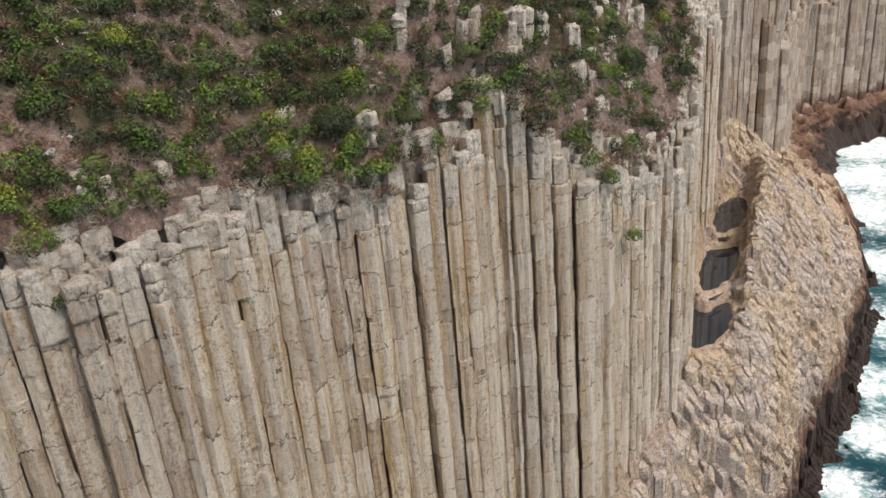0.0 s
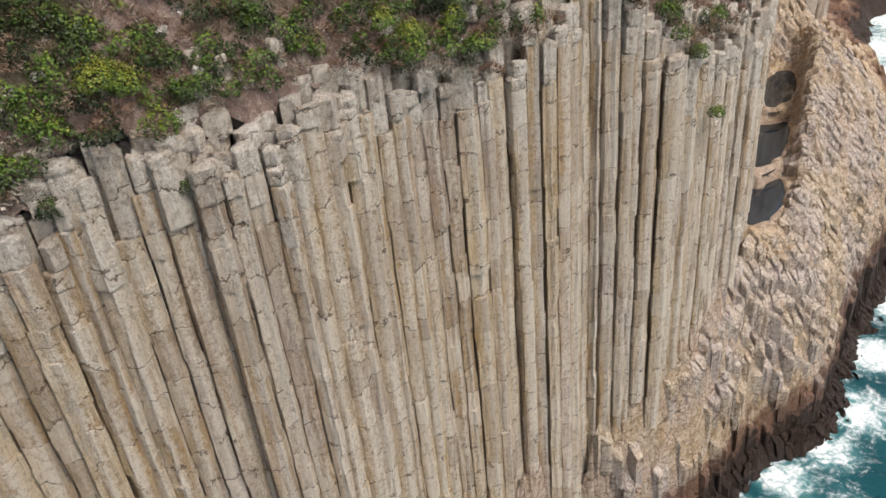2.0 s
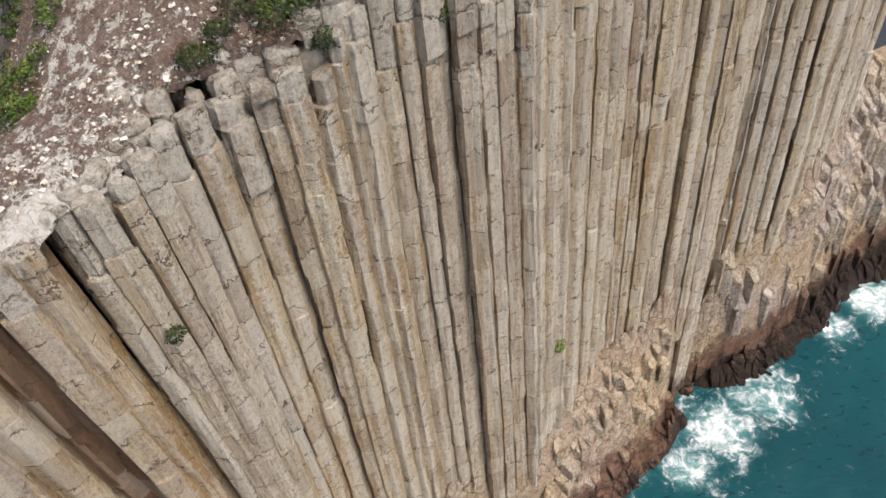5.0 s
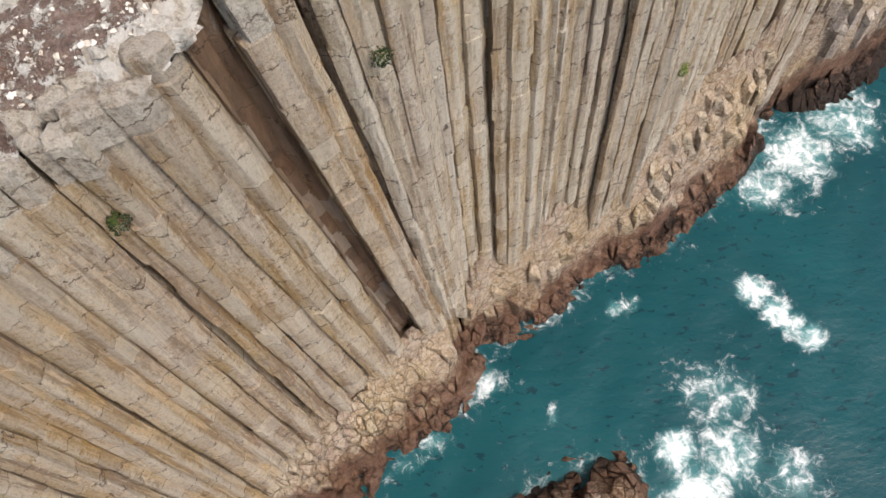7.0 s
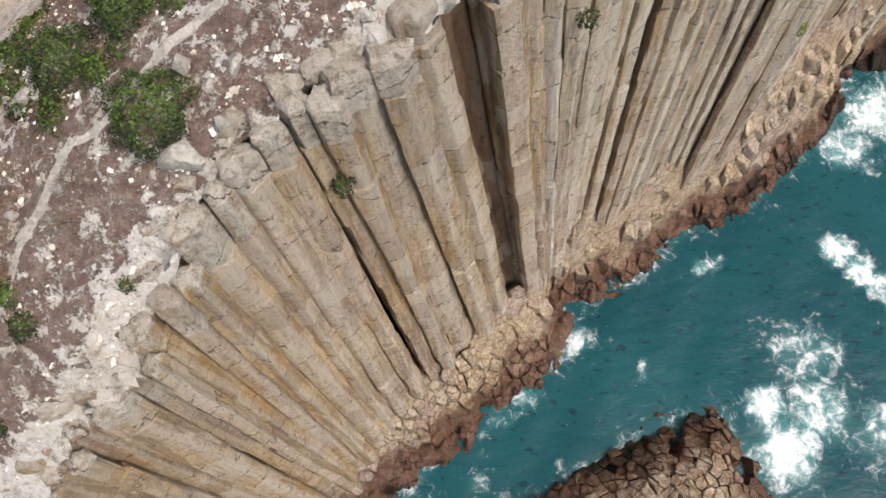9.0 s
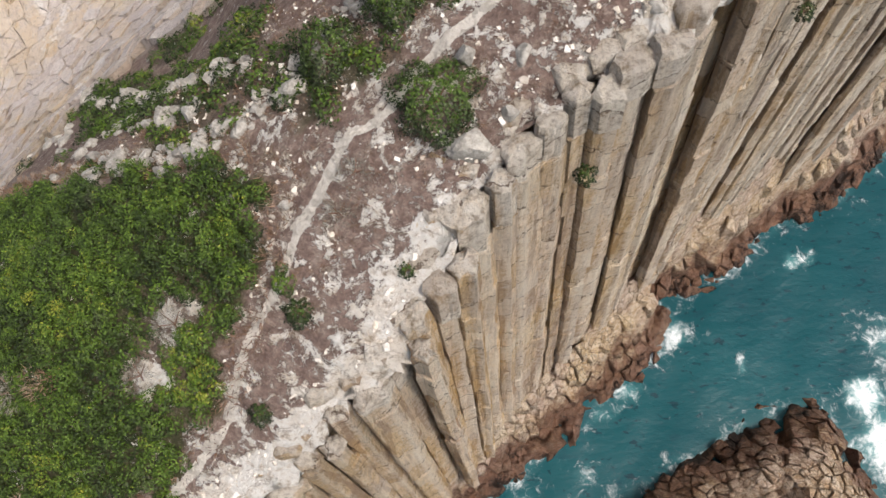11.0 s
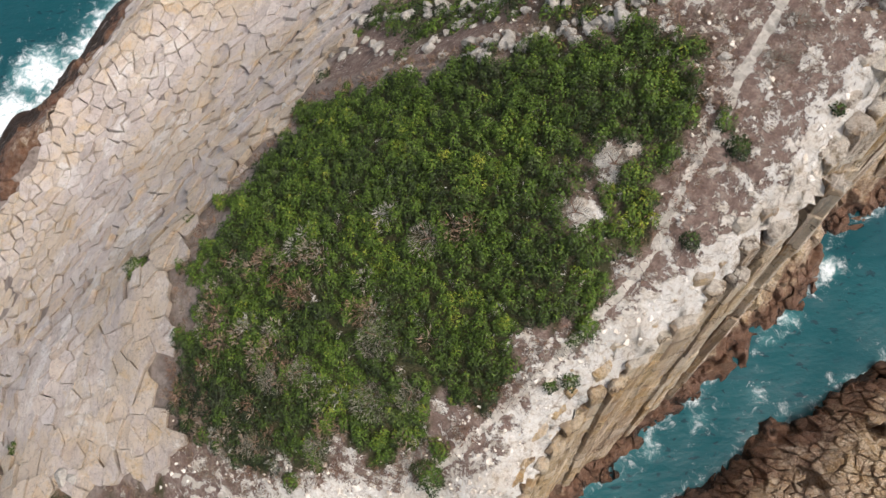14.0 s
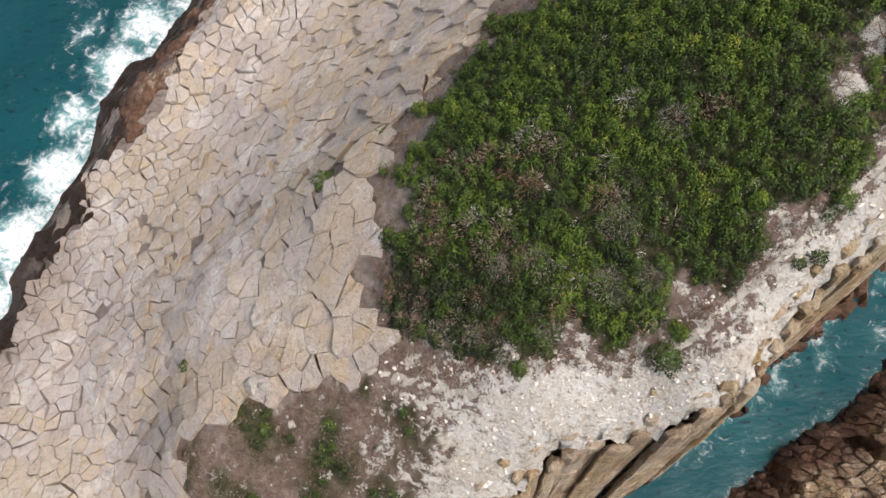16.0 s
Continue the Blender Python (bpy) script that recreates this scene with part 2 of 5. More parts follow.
def rock_material(name, tans, rust=0.5, grey=0.5, wet_line=2.6, cross=1.0, upright=True, cracked=0.46, ochre=0.6, white=0.75, dirt=1.0):
    """Weathered tuff: cream and buff columns with ochre blotches, rust streaks, grey lichen, cross cracks and a dark wet foot by the sea."""
    m = Mat(name)
    lot = m.chance()
    lot2 = m.math("FRACT", m.math("MULTIPLY", lot, 7.31))
    c = m.ramp(lot, *[(i / (len(tans) - 1), t) for i, t in enumerate(tans)])
    rusty, greyish = m.step(lot2, 0.72, 0.95, 0.0, 0.12), m.step(lot2, 0.3, 0.05, 0.0, 0.12)
    tall = 1.0 if upright else 4.0
    # every column carries its own marks
    shift = m.node("ShaderNodeCombineXYZ")
    m.put(shift.inputs[2], m.math("MULTIPLY", lot, 41.0))
    own = m.node("ShaderNodeVectorMath", operation="ADD")
    m.put(own.inputs[0], m.place)
    m.put(own.inputs[1], shift.outputs[0])
    own = own.outputs[0]
    streak = m.noise(1.5, 6, 0.7, stretch=(1.0, 1.0, 0.06 * tall))
    streak2 = m.noise(1.9, 7, 0.72, stretch=(1.2, 1.2, 0.07 * tall))
    blot = m.noise(0.75, 9, 0.66, vec=own, stretch=(1.3, 1.3, 0.45 if upright else 1.3), distort=0.9)
    flake = m.noise(1.0, 9, 0.7, vec=own, stretch=(1.5, 1.5, 0.3 if upright else 1.5), distort=0.7)
    zone = m.noise(0.13, 4, 0.6, stretch=(1.0, 1.0, 0.6))
    zone2 = m.noise(0.21, 4, 0.6, stretch=(1.0, 1.0, 0.6), distort=0.5)
    grain = m.noise(3.4, 8, 0.78)
    fine = m.noise(9.0, 6, 0.8)
    c = m.mix(m.step(zone, 0.42, 0.56, 0.0, 0.85), c, m.mix(0.65, c, (0.69, 0.5, 0.26)))
    c = m.mix(m.step(zone2, 0.5, 0.62, 0.0, 0.6), c, m.mix(0.5, c, (0.6, 0.46, 0.37)))
    c = m.mix(m.step(blot, 0.525, 0.555, 0.0, ochre), c, m.mix(m.step(zone2, 0.4, 0.6), (0.6, 0.385, 0.155), (0.5, 0.33, 0.215)))
    c = m.mix(m.step(blot, 0.6, 0.625, 0.0, 0.5), c, (0.36, 0.21, 0.1))
    c = m.mix(m.step(flake, 0.5, 0.53, 0.0, white), c, (0.86, 0.755, 0.595))
    c = m.mix(m.step(flake, 0.4, 0.385, 0.0, 0.35), c, (0.4, 0.33, 0.27))
    c = m.mix(m.step(m.math("ADD", streak, rusty), 0.58, 0.64, 0.0, rust), c, m.mix(zone, (0.5, 0.31, 0.14), (0.36, 0.21, 0.12)))
    c = m.mix(m.step(m.math("ADD", streak2, greyish), 0.6, 0.66, 0.0, grey), c, (0.22, 0.2, 0.19))
    # thin veins round the blotches
    vein = m.math("MAXIMUM", m.step(m.math("ABSOLUTE", m.math("SUBTRACT", blot, 0.535)), 0.0, 0.011, 1.0, 0.0), m.step(m.math("ABSOLUTE", m.math("SUBTRACT", flake, 0.44)), 0.0, 0.011, 1.0, 0.0))
    vein = m.math("MULTIPLY", vein, m.step(grain, 0.42, 0.52))
    c = m.mix(m.math("MULTIPLY", vein, 0.55 * dirt), c, (0.27, 0.17, 0.1))
    c = m.mix(m.step(grain, 0.36, 0.44, 0.4 * dirt, 0.0), c, (0.24, 0.16, 0.105))
    c = m.mix(m.step(fine, 0.38, 0.46, 0.32 * dirt, 0.0), c, (0.19, 0.13, 0.09))
    # paler where ridge weight plus grain runs high, darker where it runs low
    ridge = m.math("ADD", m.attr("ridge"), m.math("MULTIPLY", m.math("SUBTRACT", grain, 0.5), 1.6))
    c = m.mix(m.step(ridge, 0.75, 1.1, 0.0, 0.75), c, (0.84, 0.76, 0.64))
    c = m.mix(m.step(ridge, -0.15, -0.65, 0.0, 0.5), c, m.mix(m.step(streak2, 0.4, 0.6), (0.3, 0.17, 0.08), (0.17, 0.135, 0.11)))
    worn = m.attr("worn")
    pale = m.ramp(m.noise(2.3, 8, 0.72), (0.32, (0.22, 0.19, 0.15)), (0.42, (0.5, 0.43, 0.34)), (0.5, (0.74, 0.67, 0.55)), (0.62, (0.84, 0.78, 0.67)), (0.7, (0.66, 0.5, 0.3)))
    c = m.mix(m.step(m.math("ADD", worn, m.math("MULTIPLY", m.math("SUBTRACT", blot, 0.5), 2.0)), 0.4, 0.7, 0.0, 0.75), c, pale)
    # cracks, mostly across the columns
    warp = m.node("ShaderNodeVectorMath", operation="ADD")
    jitter = m.node("ShaderNodeTexNoise")
    m.put(jitter.inputs["Vector"], own)
    jitter.inputs["Scale"].default_value, jitter.inputs["Detail"].default_value = 0.9, 5
    m.put(warp.inputs[0], own)
    m.put(warp.inputs[1], m.scaled(jitter.outputs["Color"], (0.9, 0.9, 0.9)))
    crack = m.cells(1.0, vec=warp.outputs[0], stretch=(0.6, 0.6, 0.9) if upright else (0.8, 0.8, 0.8))
    line = m.math("MULTIPLY", m.step(crack, 0.0, 0.016 if upright else 0.035, 1.0, 0.0), m.step(m.noise(0.4, 4), cracked, cracked + 0.1, 0.0, 0.6 if upright else 1.0))
    level = m.cells(1.0, vec=warp.outputs[0], stretch=(0.4, 0.4, 1.8) if upright else (1.7, 1.7, 1.7))
    level = m.math("MULTIPLY", m.step(level, 0.0, 0.03, 1.0, 0.0), m.step(m.noise(0.8, 4, vec=own), 0.44, 0.5))
    line = m.math("MULTIPLY", m.math("MAXIMUM", line, level), cross)
    c = m.mix(m.math("MULTIPLY", line, 0.75), c, (0.17, 0.11, 0.07))
    # brown weed and black lichen by the water
    edge = m.math("ADD", m.math("SUBTRACT", m.height(), m.attr("splash")), m.math("MULTIPLY", m.math("SUBTRACT", m.noise(0.4, 6, 0.65), 0.5), -9.0))
    edge = m.math("ADD", edge, m.math("MULTIPLY", m.math("SUBTRACT", grain, 0.5), -6.0))
    brown = m.step(edge, wet_line - 1.2, wet_line + 1.8, 1.0, 0.0)
    c = m.mix(m.math("MULTIPLY", brown, 0.85), c, m.ramp(m.noise(1.3, 6, 0.7), (0.3, (0.07, 0.028, 0.018)), (0.5, (0.17, 0.076, 0.046)), (0.7, (0.27, 0.135, 0.088))))
    black = m.step(edge, wet_line - 3.4, wet_line - 2.0, 1.0, 0.0)
    c = m.mix(m.math("MULTIPLY", black, 0.85), c, (0.02, 0.017, 0.015))
    bump = m.math("ADD", m.math("MULTIPLY", grain, 0.9), m.math("MULTIPLY", line, -0.5))
    bump = m.math("ADD", bump, m.math("MULTIPLY", blot, 1.0))
    bump = m.math("ADD", bump, m.math("MULTIPLY", flake, 0.9))
    bump = m.math("ADD", bump, m.math("MULTIPLY", fine, 0.5))
    return m.done(c, bump, 1.0, 0.36, m.step(brown, 0, 1, 0.92, 0.55))


def column_material(name, tans, ochre=0.75, rust=0.6, lichen=0.55, ridges=0.85):
    """Upright tuff columns: each its own cream, buff or grey, with long water stains, ochre bands, bleached edges with
    painted light, rusty grooves with painted shade and few cross joints.
    """
    m = Mat(name)
    lot = m.chance()
    c = m.ramp(lot, *[(i / (len(tans) - 1), t) for i, t in enumerate(tans)])
    shift = m.node("ShaderNodeCombineXYZ")
    m.put(shift.inputs[2], m.math("MULTIPLY", lot, 41.0))
    own = m.node("ShaderNodeVectorMath", operation="ADD")
    m.put(own.inputs[0], m.place)
    m.put(own.inputs[1], shift.outputs[0])
    own = own.outputs[0]
    long = m.noise(1.6, 6, 0.66, vec=own, stretch=(1.0, 1.0, 0.05))
    thin = m.noise(7.0, 7, 0.74, stretch=(1.0, 1.0, 0.06))
    patch = m.noise(0.9, 8, 0.68, vec=own, stretch=(1.4, 1.4, 0.32), distort=0.5)
    block = m.noise(0.45, 4, 0.6, vec=own, stretch=(0.6, 0.6, 1.0))
    zone = m.noise(0.1, 4, 0.6, stretch=(1.0, 1.0, 0.45))
    zone2 = m.noise(0.17, 4, 0.6, vec=m.scaled(m.place, (1.0, 1.0, 0.55)), distort=0.4)
    grain = m.noise(3.4, 8, 0.76)
    fine = m.noise(11.0, 6, 0.8)
    yellow = m.math("MULTIPLY", m.step(zone, 0.4, 0.54), ochre)
    c = m.mix(yellow, c, m.mix(0.6, c, (0.66, 0.48, 0.25)))
    c = m.mix(m.step(zone2, 0.52, 0.62, 0.0, 0.6), c, m.mix(0.5, c, (0.6, 0.49, 0.44)))
    c = m.mix(m.step(block, 0.5, 0.56, 0.0, 0.4), c, m.mix(0.5, c, (0.8, 0.7, 0.55)))
    c = m.mix(m.step(patch, 0.53, 0.57, 0.0, 0.5), c, (0.82, 0.71, 0.54))
    c = m.mix(m.step(patch, 0.45, 0.41, 0.0, 0.5), c, m.mix(m.step(zone2, 0.4, 0.6), (0.46, 0.29, 0.12), (0.36, 0.28, 0.23)))
    c = m.mix(m.step(long, 0.52, 0.57, 0.0, rust), c, m.mix(m.step(zone2, 0.42, 0.58), (0.52, 0.31, 0.11), (0.4, 0.27, 0.18)))
    c = m.mix(m.step(thin, 0.54, 0.62, 0.0, 0.5), c, (0.27, 0.18, 0.11))
    c = m.mix(m.step(thin, 0.44, 0.36, 0.0, 0.4), c, (0.82, 0.73, 0.58))
    dark = m.math("MULTIPLY", m.step(m.noise(2.0, 7, 0.72, stretch=(1.3, 1.3, 0.12)), 0.55, 0.62), m.step(grain, 0.4, 0.55))
    c = m.mix(m.math("MULTIPLY", dark, lichen), c, (0.13, 0.115, 0.115))
    # bleaching plus painted light on outstanding ridges; rust plus painted shade in the grooves
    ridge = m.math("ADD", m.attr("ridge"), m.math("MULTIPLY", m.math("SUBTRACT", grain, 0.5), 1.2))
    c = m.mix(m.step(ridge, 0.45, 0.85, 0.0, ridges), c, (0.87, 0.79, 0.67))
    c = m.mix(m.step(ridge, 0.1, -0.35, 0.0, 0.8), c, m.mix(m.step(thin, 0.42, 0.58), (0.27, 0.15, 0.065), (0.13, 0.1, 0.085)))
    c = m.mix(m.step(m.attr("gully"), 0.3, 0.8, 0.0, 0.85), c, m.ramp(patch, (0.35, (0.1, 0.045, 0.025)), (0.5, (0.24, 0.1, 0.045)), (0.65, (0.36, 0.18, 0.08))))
    pale = m.ramp(m.noise(2.3, 8, 0.72), (0.34, (0.22, 0.19, 0.16)), (0.42, (0.52, 0.47, 0.4)), (0.49, (0.8, 0.75, 0.66)), (0.62, (0.9, 0.86, 0.78)), (0.7, (0.62, 0.5, 0.33)))
    c = m.mix(m.step(m.math("ADD", m.attr("worn"), m.math("MULTIPLY", m.math("SUBTRACT", patch, 0.5), 2.0)), 0.45, 0.75, 0.0, 0.7), c, pale)
    c = m.mix(m.step(fine, 0.42, 0.47, 0.35, 0.0), c, (0.2, 0.14, 0.1))
    c = m.mix(m.step(grain, 0.38, 0.45, 0.45, 0.0), c, (0.26, 0.17, 0.1))
    # cross joints at uneven steps up each column, and a tint of its own for every block between them
    level = m.math("ADD", m.math("ADD", m.math("MULTIPLY", m.height(), 0.42), m.math("MULTIPLY", lot, 9.0)), m.math("MULTIPLY", m.noise(0.5, 5, 0.6, vec=own), 1.6))
    tint = m.node("ShaderNodeTexWhiteNoise", noise_dimensions="2D")
    pair = m.node("ShaderNodeCombineXYZ")
    m.put(pair.inputs[0], m.math("FLOOR", level))
    m.put(pair.inputs[1], m.math("MULTIPLY", lot, 57.0))
    m.put(tint.inputs["Vector"], pair.outputs[0])
    c = m.mix(m.step(tint.outputs["Value"], 0.55, 1.0, 0.0, 0.4), c, (0.85, 0.77, 0.64))
    c = m.mix(m.step(tint.outputs["Value"], 0.4, 0.0, 0.0, 0.35), c, (0.38, 0.28, 0.19))
    line = m.math("MULTIPLY", m.step(m.math("ABSOLUTE", m.math("SUBTRACT", m.math("FRACT", level), 0.5)), 0.474, 0.49), m.step(m.noise(1.3, 4, vec=own), 0.42, 0.5))
    c = m.mix(m.math("MULTIPLY", line, 0.8), c, (0.15, 0.1, 0.065))
    edge = m.math("ADD", m.math("SUBTRACT", m.height(), m.attr("splash")), m.math("MULTIPLY", m.math("SUBTRACT", m.noise(0.4, 6, 0.65), 0.5), -9.0))
    c = m.mix(m.step(edge, 1.4, 4.4, 0.85, 0.0), c, m.ramp(m.noise(1.3, 6, 0.7), (0.3, (0.06, 0.03, 0.02)), (0.7, (0.2, 0.11, 0.075))))
    bump = m.math("ADD", m.math("MULTIPLY", grain, 0.8), m.math("MULTIPLY", line, -0.4))
    bump = m.math("ADD", bump, m.math("MULTIPLY", patch, 1.1))
    bump = m.math("ADD", bump, m.math("ADD", m.math("MULTIPLY", fine, 0.4), m.math("MULTIPLY", thin, -0.5)))
    return m.done(c, bump, 1.0, 0.4)


def slab_material():
    """Sun-bleached pavement of many-sided slabs: pinkish grey and cream, ochre where it has flaked."""
    m = Mat("pale_slab_rock", 0.95)
    lot = m.chance()
    c = m.ramp(lot, (0.0, (0.64, 0.56, 0.51)), (0.2, (0.7, 0.62, 0.56)), (0.4, (0.6, 0.52, 0.47)), (0.6, (0.72, 0.64, 0.57)), (0.8, (0.66, 0.54, 0.43)), (1.0, (0.68, 0.62, 0.58)))
    zone, zone2 = m.noise(0.09, 5, 0.6, distort=0.4), m.noise(0.19, 6, 0.68, distort=0.6)
    patch, grain, fine = m.noise(0.8, 9, 0.7, distort=0.4), m.noise(3.0, 8, 0.75), m.noise(10.0, 6, 0.8)
    c = m.mix(m.step(m.math("ADD", zone, m.math("MULTIPLY", m.math("SUBTRACT", patch, 0.5), 0.5)), 0.5, 0.6, 0.0, 0.6), c, m.mix(0.6, c, (0.7, 0.54, 0.31)))
    c = m.mix(m.step(m.math("ADD", zone2, m.math("MULTIPLY", m.math("SUBTRACT", patch, 0.5), 0.6)), 0.55, 0.64, 0.0, 0.6), c, (0.9, 0.86, 0.81))
    c = m.mix(m.step(zone2, 0.4, 0.32, 0.0, 0.5), c, m.mix(0.5, c, (0.5, 0.45, 0.42)))
    c = m.mix(m.step(patch, 0.44, 0.38, 0.0, 0.55), c, (0.52, 0.41, 0.32))
    c = m.mix(m.step(patch, 0.56, 0.62, 0.0, 0.5), c, m.mix(m.step(zone, 0.42, 0.56), (0.8, 0.74, 0.67), (0.66, 0.46, 0.23)))
    c = m.mix(m.step(grain, 0.43, 0.36, 0.0, 0.6), c, (0.36, 0.28, 0.23))
    c = m.mix(m.step(grain, 0.56, 0.64, 0.0, 0.5), c, (0.82, 0.76, 0.68))
    c = m.mix(m.step(fine, 0.43, 0.36, 0.0, 0.45), c, (0.28, 0.22, 0.18))
    torn = m.noise(1.0, 9, 0.64, distort=0.8)
    rift = m.math("MULTIPLY", m.step(m.math("ABSOLUTE", m.math("SUBTRACT", torn, 0.5)), 0.0, 0.014, 1.0, 0.0), m.step(grain, 0.4, 0.5))
    c = m.mix(m.math("MULTIPLY", rift, 0.7), c, (0.16, 0.12, 0.1))
    c = m.mix(m.step(m.height(), 4.5, 1.5, 0.0, 0.7), c, m.ramp(grain, (0.35, (0.12, 0.08, 0.06)), (0.6, (0.34, 0.25, 0.18))))
    bump = m.math("ADD", m.math("MULTIPLY", patch, 1.0), m.math("ADD", m.math("MULTIPLY", grain, 0.8), m.math("MULTIPLY", fine, 0.35)))
    return m.done(c, bump, 1.0, 0.3)


TANS = [(0.82, 0.69, 0.51), (0.64, 0.49, 0.33), (0.87, 0.77, 0.62), (0.74, 0.56, 0.33), (0.78, 0.66, 0.52), (0.62, 0.55, 0.48), (0.83, 0.66, 0.42), (0.55, 0.42, 0.3), (0.86, 0.75, 0.58), (0.72, 0.57, 0.46)]
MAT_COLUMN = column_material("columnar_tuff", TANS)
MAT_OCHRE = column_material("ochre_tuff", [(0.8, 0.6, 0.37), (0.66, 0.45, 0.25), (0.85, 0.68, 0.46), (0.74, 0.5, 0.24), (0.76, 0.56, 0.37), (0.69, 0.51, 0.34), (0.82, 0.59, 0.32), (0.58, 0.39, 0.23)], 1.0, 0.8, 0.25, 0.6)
MAT_SLAB = slab_material()
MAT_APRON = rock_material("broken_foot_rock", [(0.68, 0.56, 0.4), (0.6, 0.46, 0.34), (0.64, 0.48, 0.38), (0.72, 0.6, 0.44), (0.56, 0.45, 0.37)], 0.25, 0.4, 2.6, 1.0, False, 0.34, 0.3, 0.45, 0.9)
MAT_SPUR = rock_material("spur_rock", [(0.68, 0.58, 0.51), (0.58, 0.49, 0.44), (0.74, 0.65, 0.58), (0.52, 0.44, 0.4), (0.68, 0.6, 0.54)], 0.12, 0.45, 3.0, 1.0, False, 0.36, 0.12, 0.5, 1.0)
MAT_ISLET = rock_material("islet_rock", [(0.56, 0.42, 0.32), (0.64, 0.5, 0.39), (0.46, 0.34, 0.26), (0.7, 0.56, 0.45)], 0.3, 0.4, 3.2, 1.0, False, 0.36, 0.4, 0.4)
MAT_FAR = column_material("far_grey_tuff", [(0.36, 0.31, 0.28), (0.28, 0.24, 0.215), (0.42, 0.37, 0.335), (0.25, 0.22, 0.2), (0.38, 0.32, 0.29)], 0.1, 0.4, 0.9, 0.15)
MAT_RIM = rock_material("dark_shore_rock", [(0.24, 0.16, 0.12), (0.3, 0.21, 0.155), (0.2, 0.135, 0.105)], 0.5, 0.5, 7.5, 1.0, False, 0.36)


def ground_material():
    """Soil and dry grass, chalky bare rock and trodden path, by cover weights stored on the ground."""
    m = Mat("headland_ground", 0.95)
    mid, small, fine = m.noise(0.5, 6, 0.65), m.noise(2.2, 6, 0.7), m.noise(9.0, 5, 0.75)
    grass = m.ramp(small, (0.3, (0.16, 0.112, 0.098)), (0.48, (0.29, 0.2, 0.162)), (0.62, (0.42, 0.33, 0.275)), (0.8, (0.22, 0.19, 0.12)))
    grass = m.mix(m.step(fine, 0.35, 0.65, 0.5, 0.0), grass, (0.085, 0.06, 0.05))
    soil = m.ramp(small, (0.3, (0.04, 0.045, 0.02)), (0.6, (0.08, 0.075, 0.035)), (0.8, (0.15, 0.115, 0.07)))
    c = m.mix(m.attr("scrub"), grass, soil)
    # broken white rock: lumps of every size with brown dirt in the gaps
    lumps = m.noise(1.5, 10, 0.76, distort=0.3)
    chips = m.step(m.math("ADD", lumps, m.math("MULTIPLY", m.attr("chalk"), 0.3)), 0.585, 0.625)
    chalk = m.ramp(m.noise(2.3, 9, 0.74, distort=0.5), (0.34, (0.36, 0.29, 0.22)), (0.41, (0.66, 0.58, 0.48)), (0.47, (0.88, 0.83, 0.75)), (0.6, (0.92, 0.89, 0.83)), (0.68, (0.76, 0.63, 0.45)))
    chalk = m.mix(m.step(m.noise(0.35, 6, 0.6), 0.5, 0.58, 0.0, 0.6), chalk, m.mix(0.5, chalk, (0.62, 0.49, 0.34)))
    seam = m.math("MULTIPLY", m.step(m.math("ABSOLUTE", m.math("SUBTRACT", m.noise(0.7, 9, 0.62, distort=0.6), 0.5)), 0.0, 0.016, 0.6, 0.0), m.step(mid, 0.44, 0.54))
    chalk = m.mix(seam, chalk, (0.3, 0.23, 0.17))
    chalk = m.mix(m.step(fine, 0.38, 0.46, 0.3, 0.0), chalk, (0.45, 0.37, 0.29))
    c = m.mix(chips, c, chalk)
    path = m.step(m.math("ADD", m.attr("path"), m.math("MULTIPLY", m.math("SUBTRACT", lumps, 0.5), 1.6)), 0.42, 0.55)
    c = m.mix(path, c, m.ramp(fine, (0.3, (0.66, 0.59, 0.49)), (0.6, (0.86, 0.8, 0.71))))
    rock = m.ramp(mid, (0.3, (0.26, 0.21, 0.18)), (0.5, (0.36, 0.3, 0.26)), (0.7, (0.48, 0.4, 0.34)))
    rock = m.mix(m.step(small, 0.35, 0.6, 0.6, 0.0), rock, (0.16, 0.125, 0.1))
    c = m.mix(m.attr("rock"), c, rock)
    wet = m.step(m.math("ADD", m.height(), m.math("MULTIPLY", m.math("SUBTRACT", m.noise(0.4, 6, 0.65), 0.5), -5.0)), 1.0, 2.6, 1.0, 0.0)
    c = m.mix(m.math("MULTIPLY", wet, 0.9), c, (0.05, 0.034, 0.026))
    bump = m.math("ADD", m.math("MULTIPLY", small, 1.0), m.math("MULTIPLY", fine, 0.6))
    bump = m.math("ADD", bump, m.math("MULTIPLY", chips, m.math("MULTIPLY", lumps, 1.2)))
    return m.done(c, bump, 1.0, 0.3)


def leaf_material(name, stops):
    m = Mat(name, 0.6)
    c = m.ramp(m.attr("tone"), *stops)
    c = m.mix(m.geo.outputs["Random Per Island"], m.mix(0.5, c, (0.02, 0.028, 0.008)), c)
    c = m.mix(m.step(m.noise(0.5, 5, 0.7), 0.56, 0.66, 0.0, 0.55), c, m.mix(0.5, c, (0.13, 0.125, 0.09)))
    m.bsdf.inputs["Specular IOR Level"].default_value = 0.3
    return m.done(c)


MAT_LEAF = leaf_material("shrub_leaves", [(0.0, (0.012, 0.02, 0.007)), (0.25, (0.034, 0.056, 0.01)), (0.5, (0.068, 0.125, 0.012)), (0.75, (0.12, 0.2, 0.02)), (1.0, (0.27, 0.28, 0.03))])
MAT_DRY = leaf_material("dry_scrub", [(0.0, (0.22, 0.115, 0.075)), (0.4, (0.31, 0.2, 0.135)), (0.7, (0.34, 0.3, 0.24)), (1.0, (0.36, 0.345, 0.3))])
MAT_GROUND = ground_material()


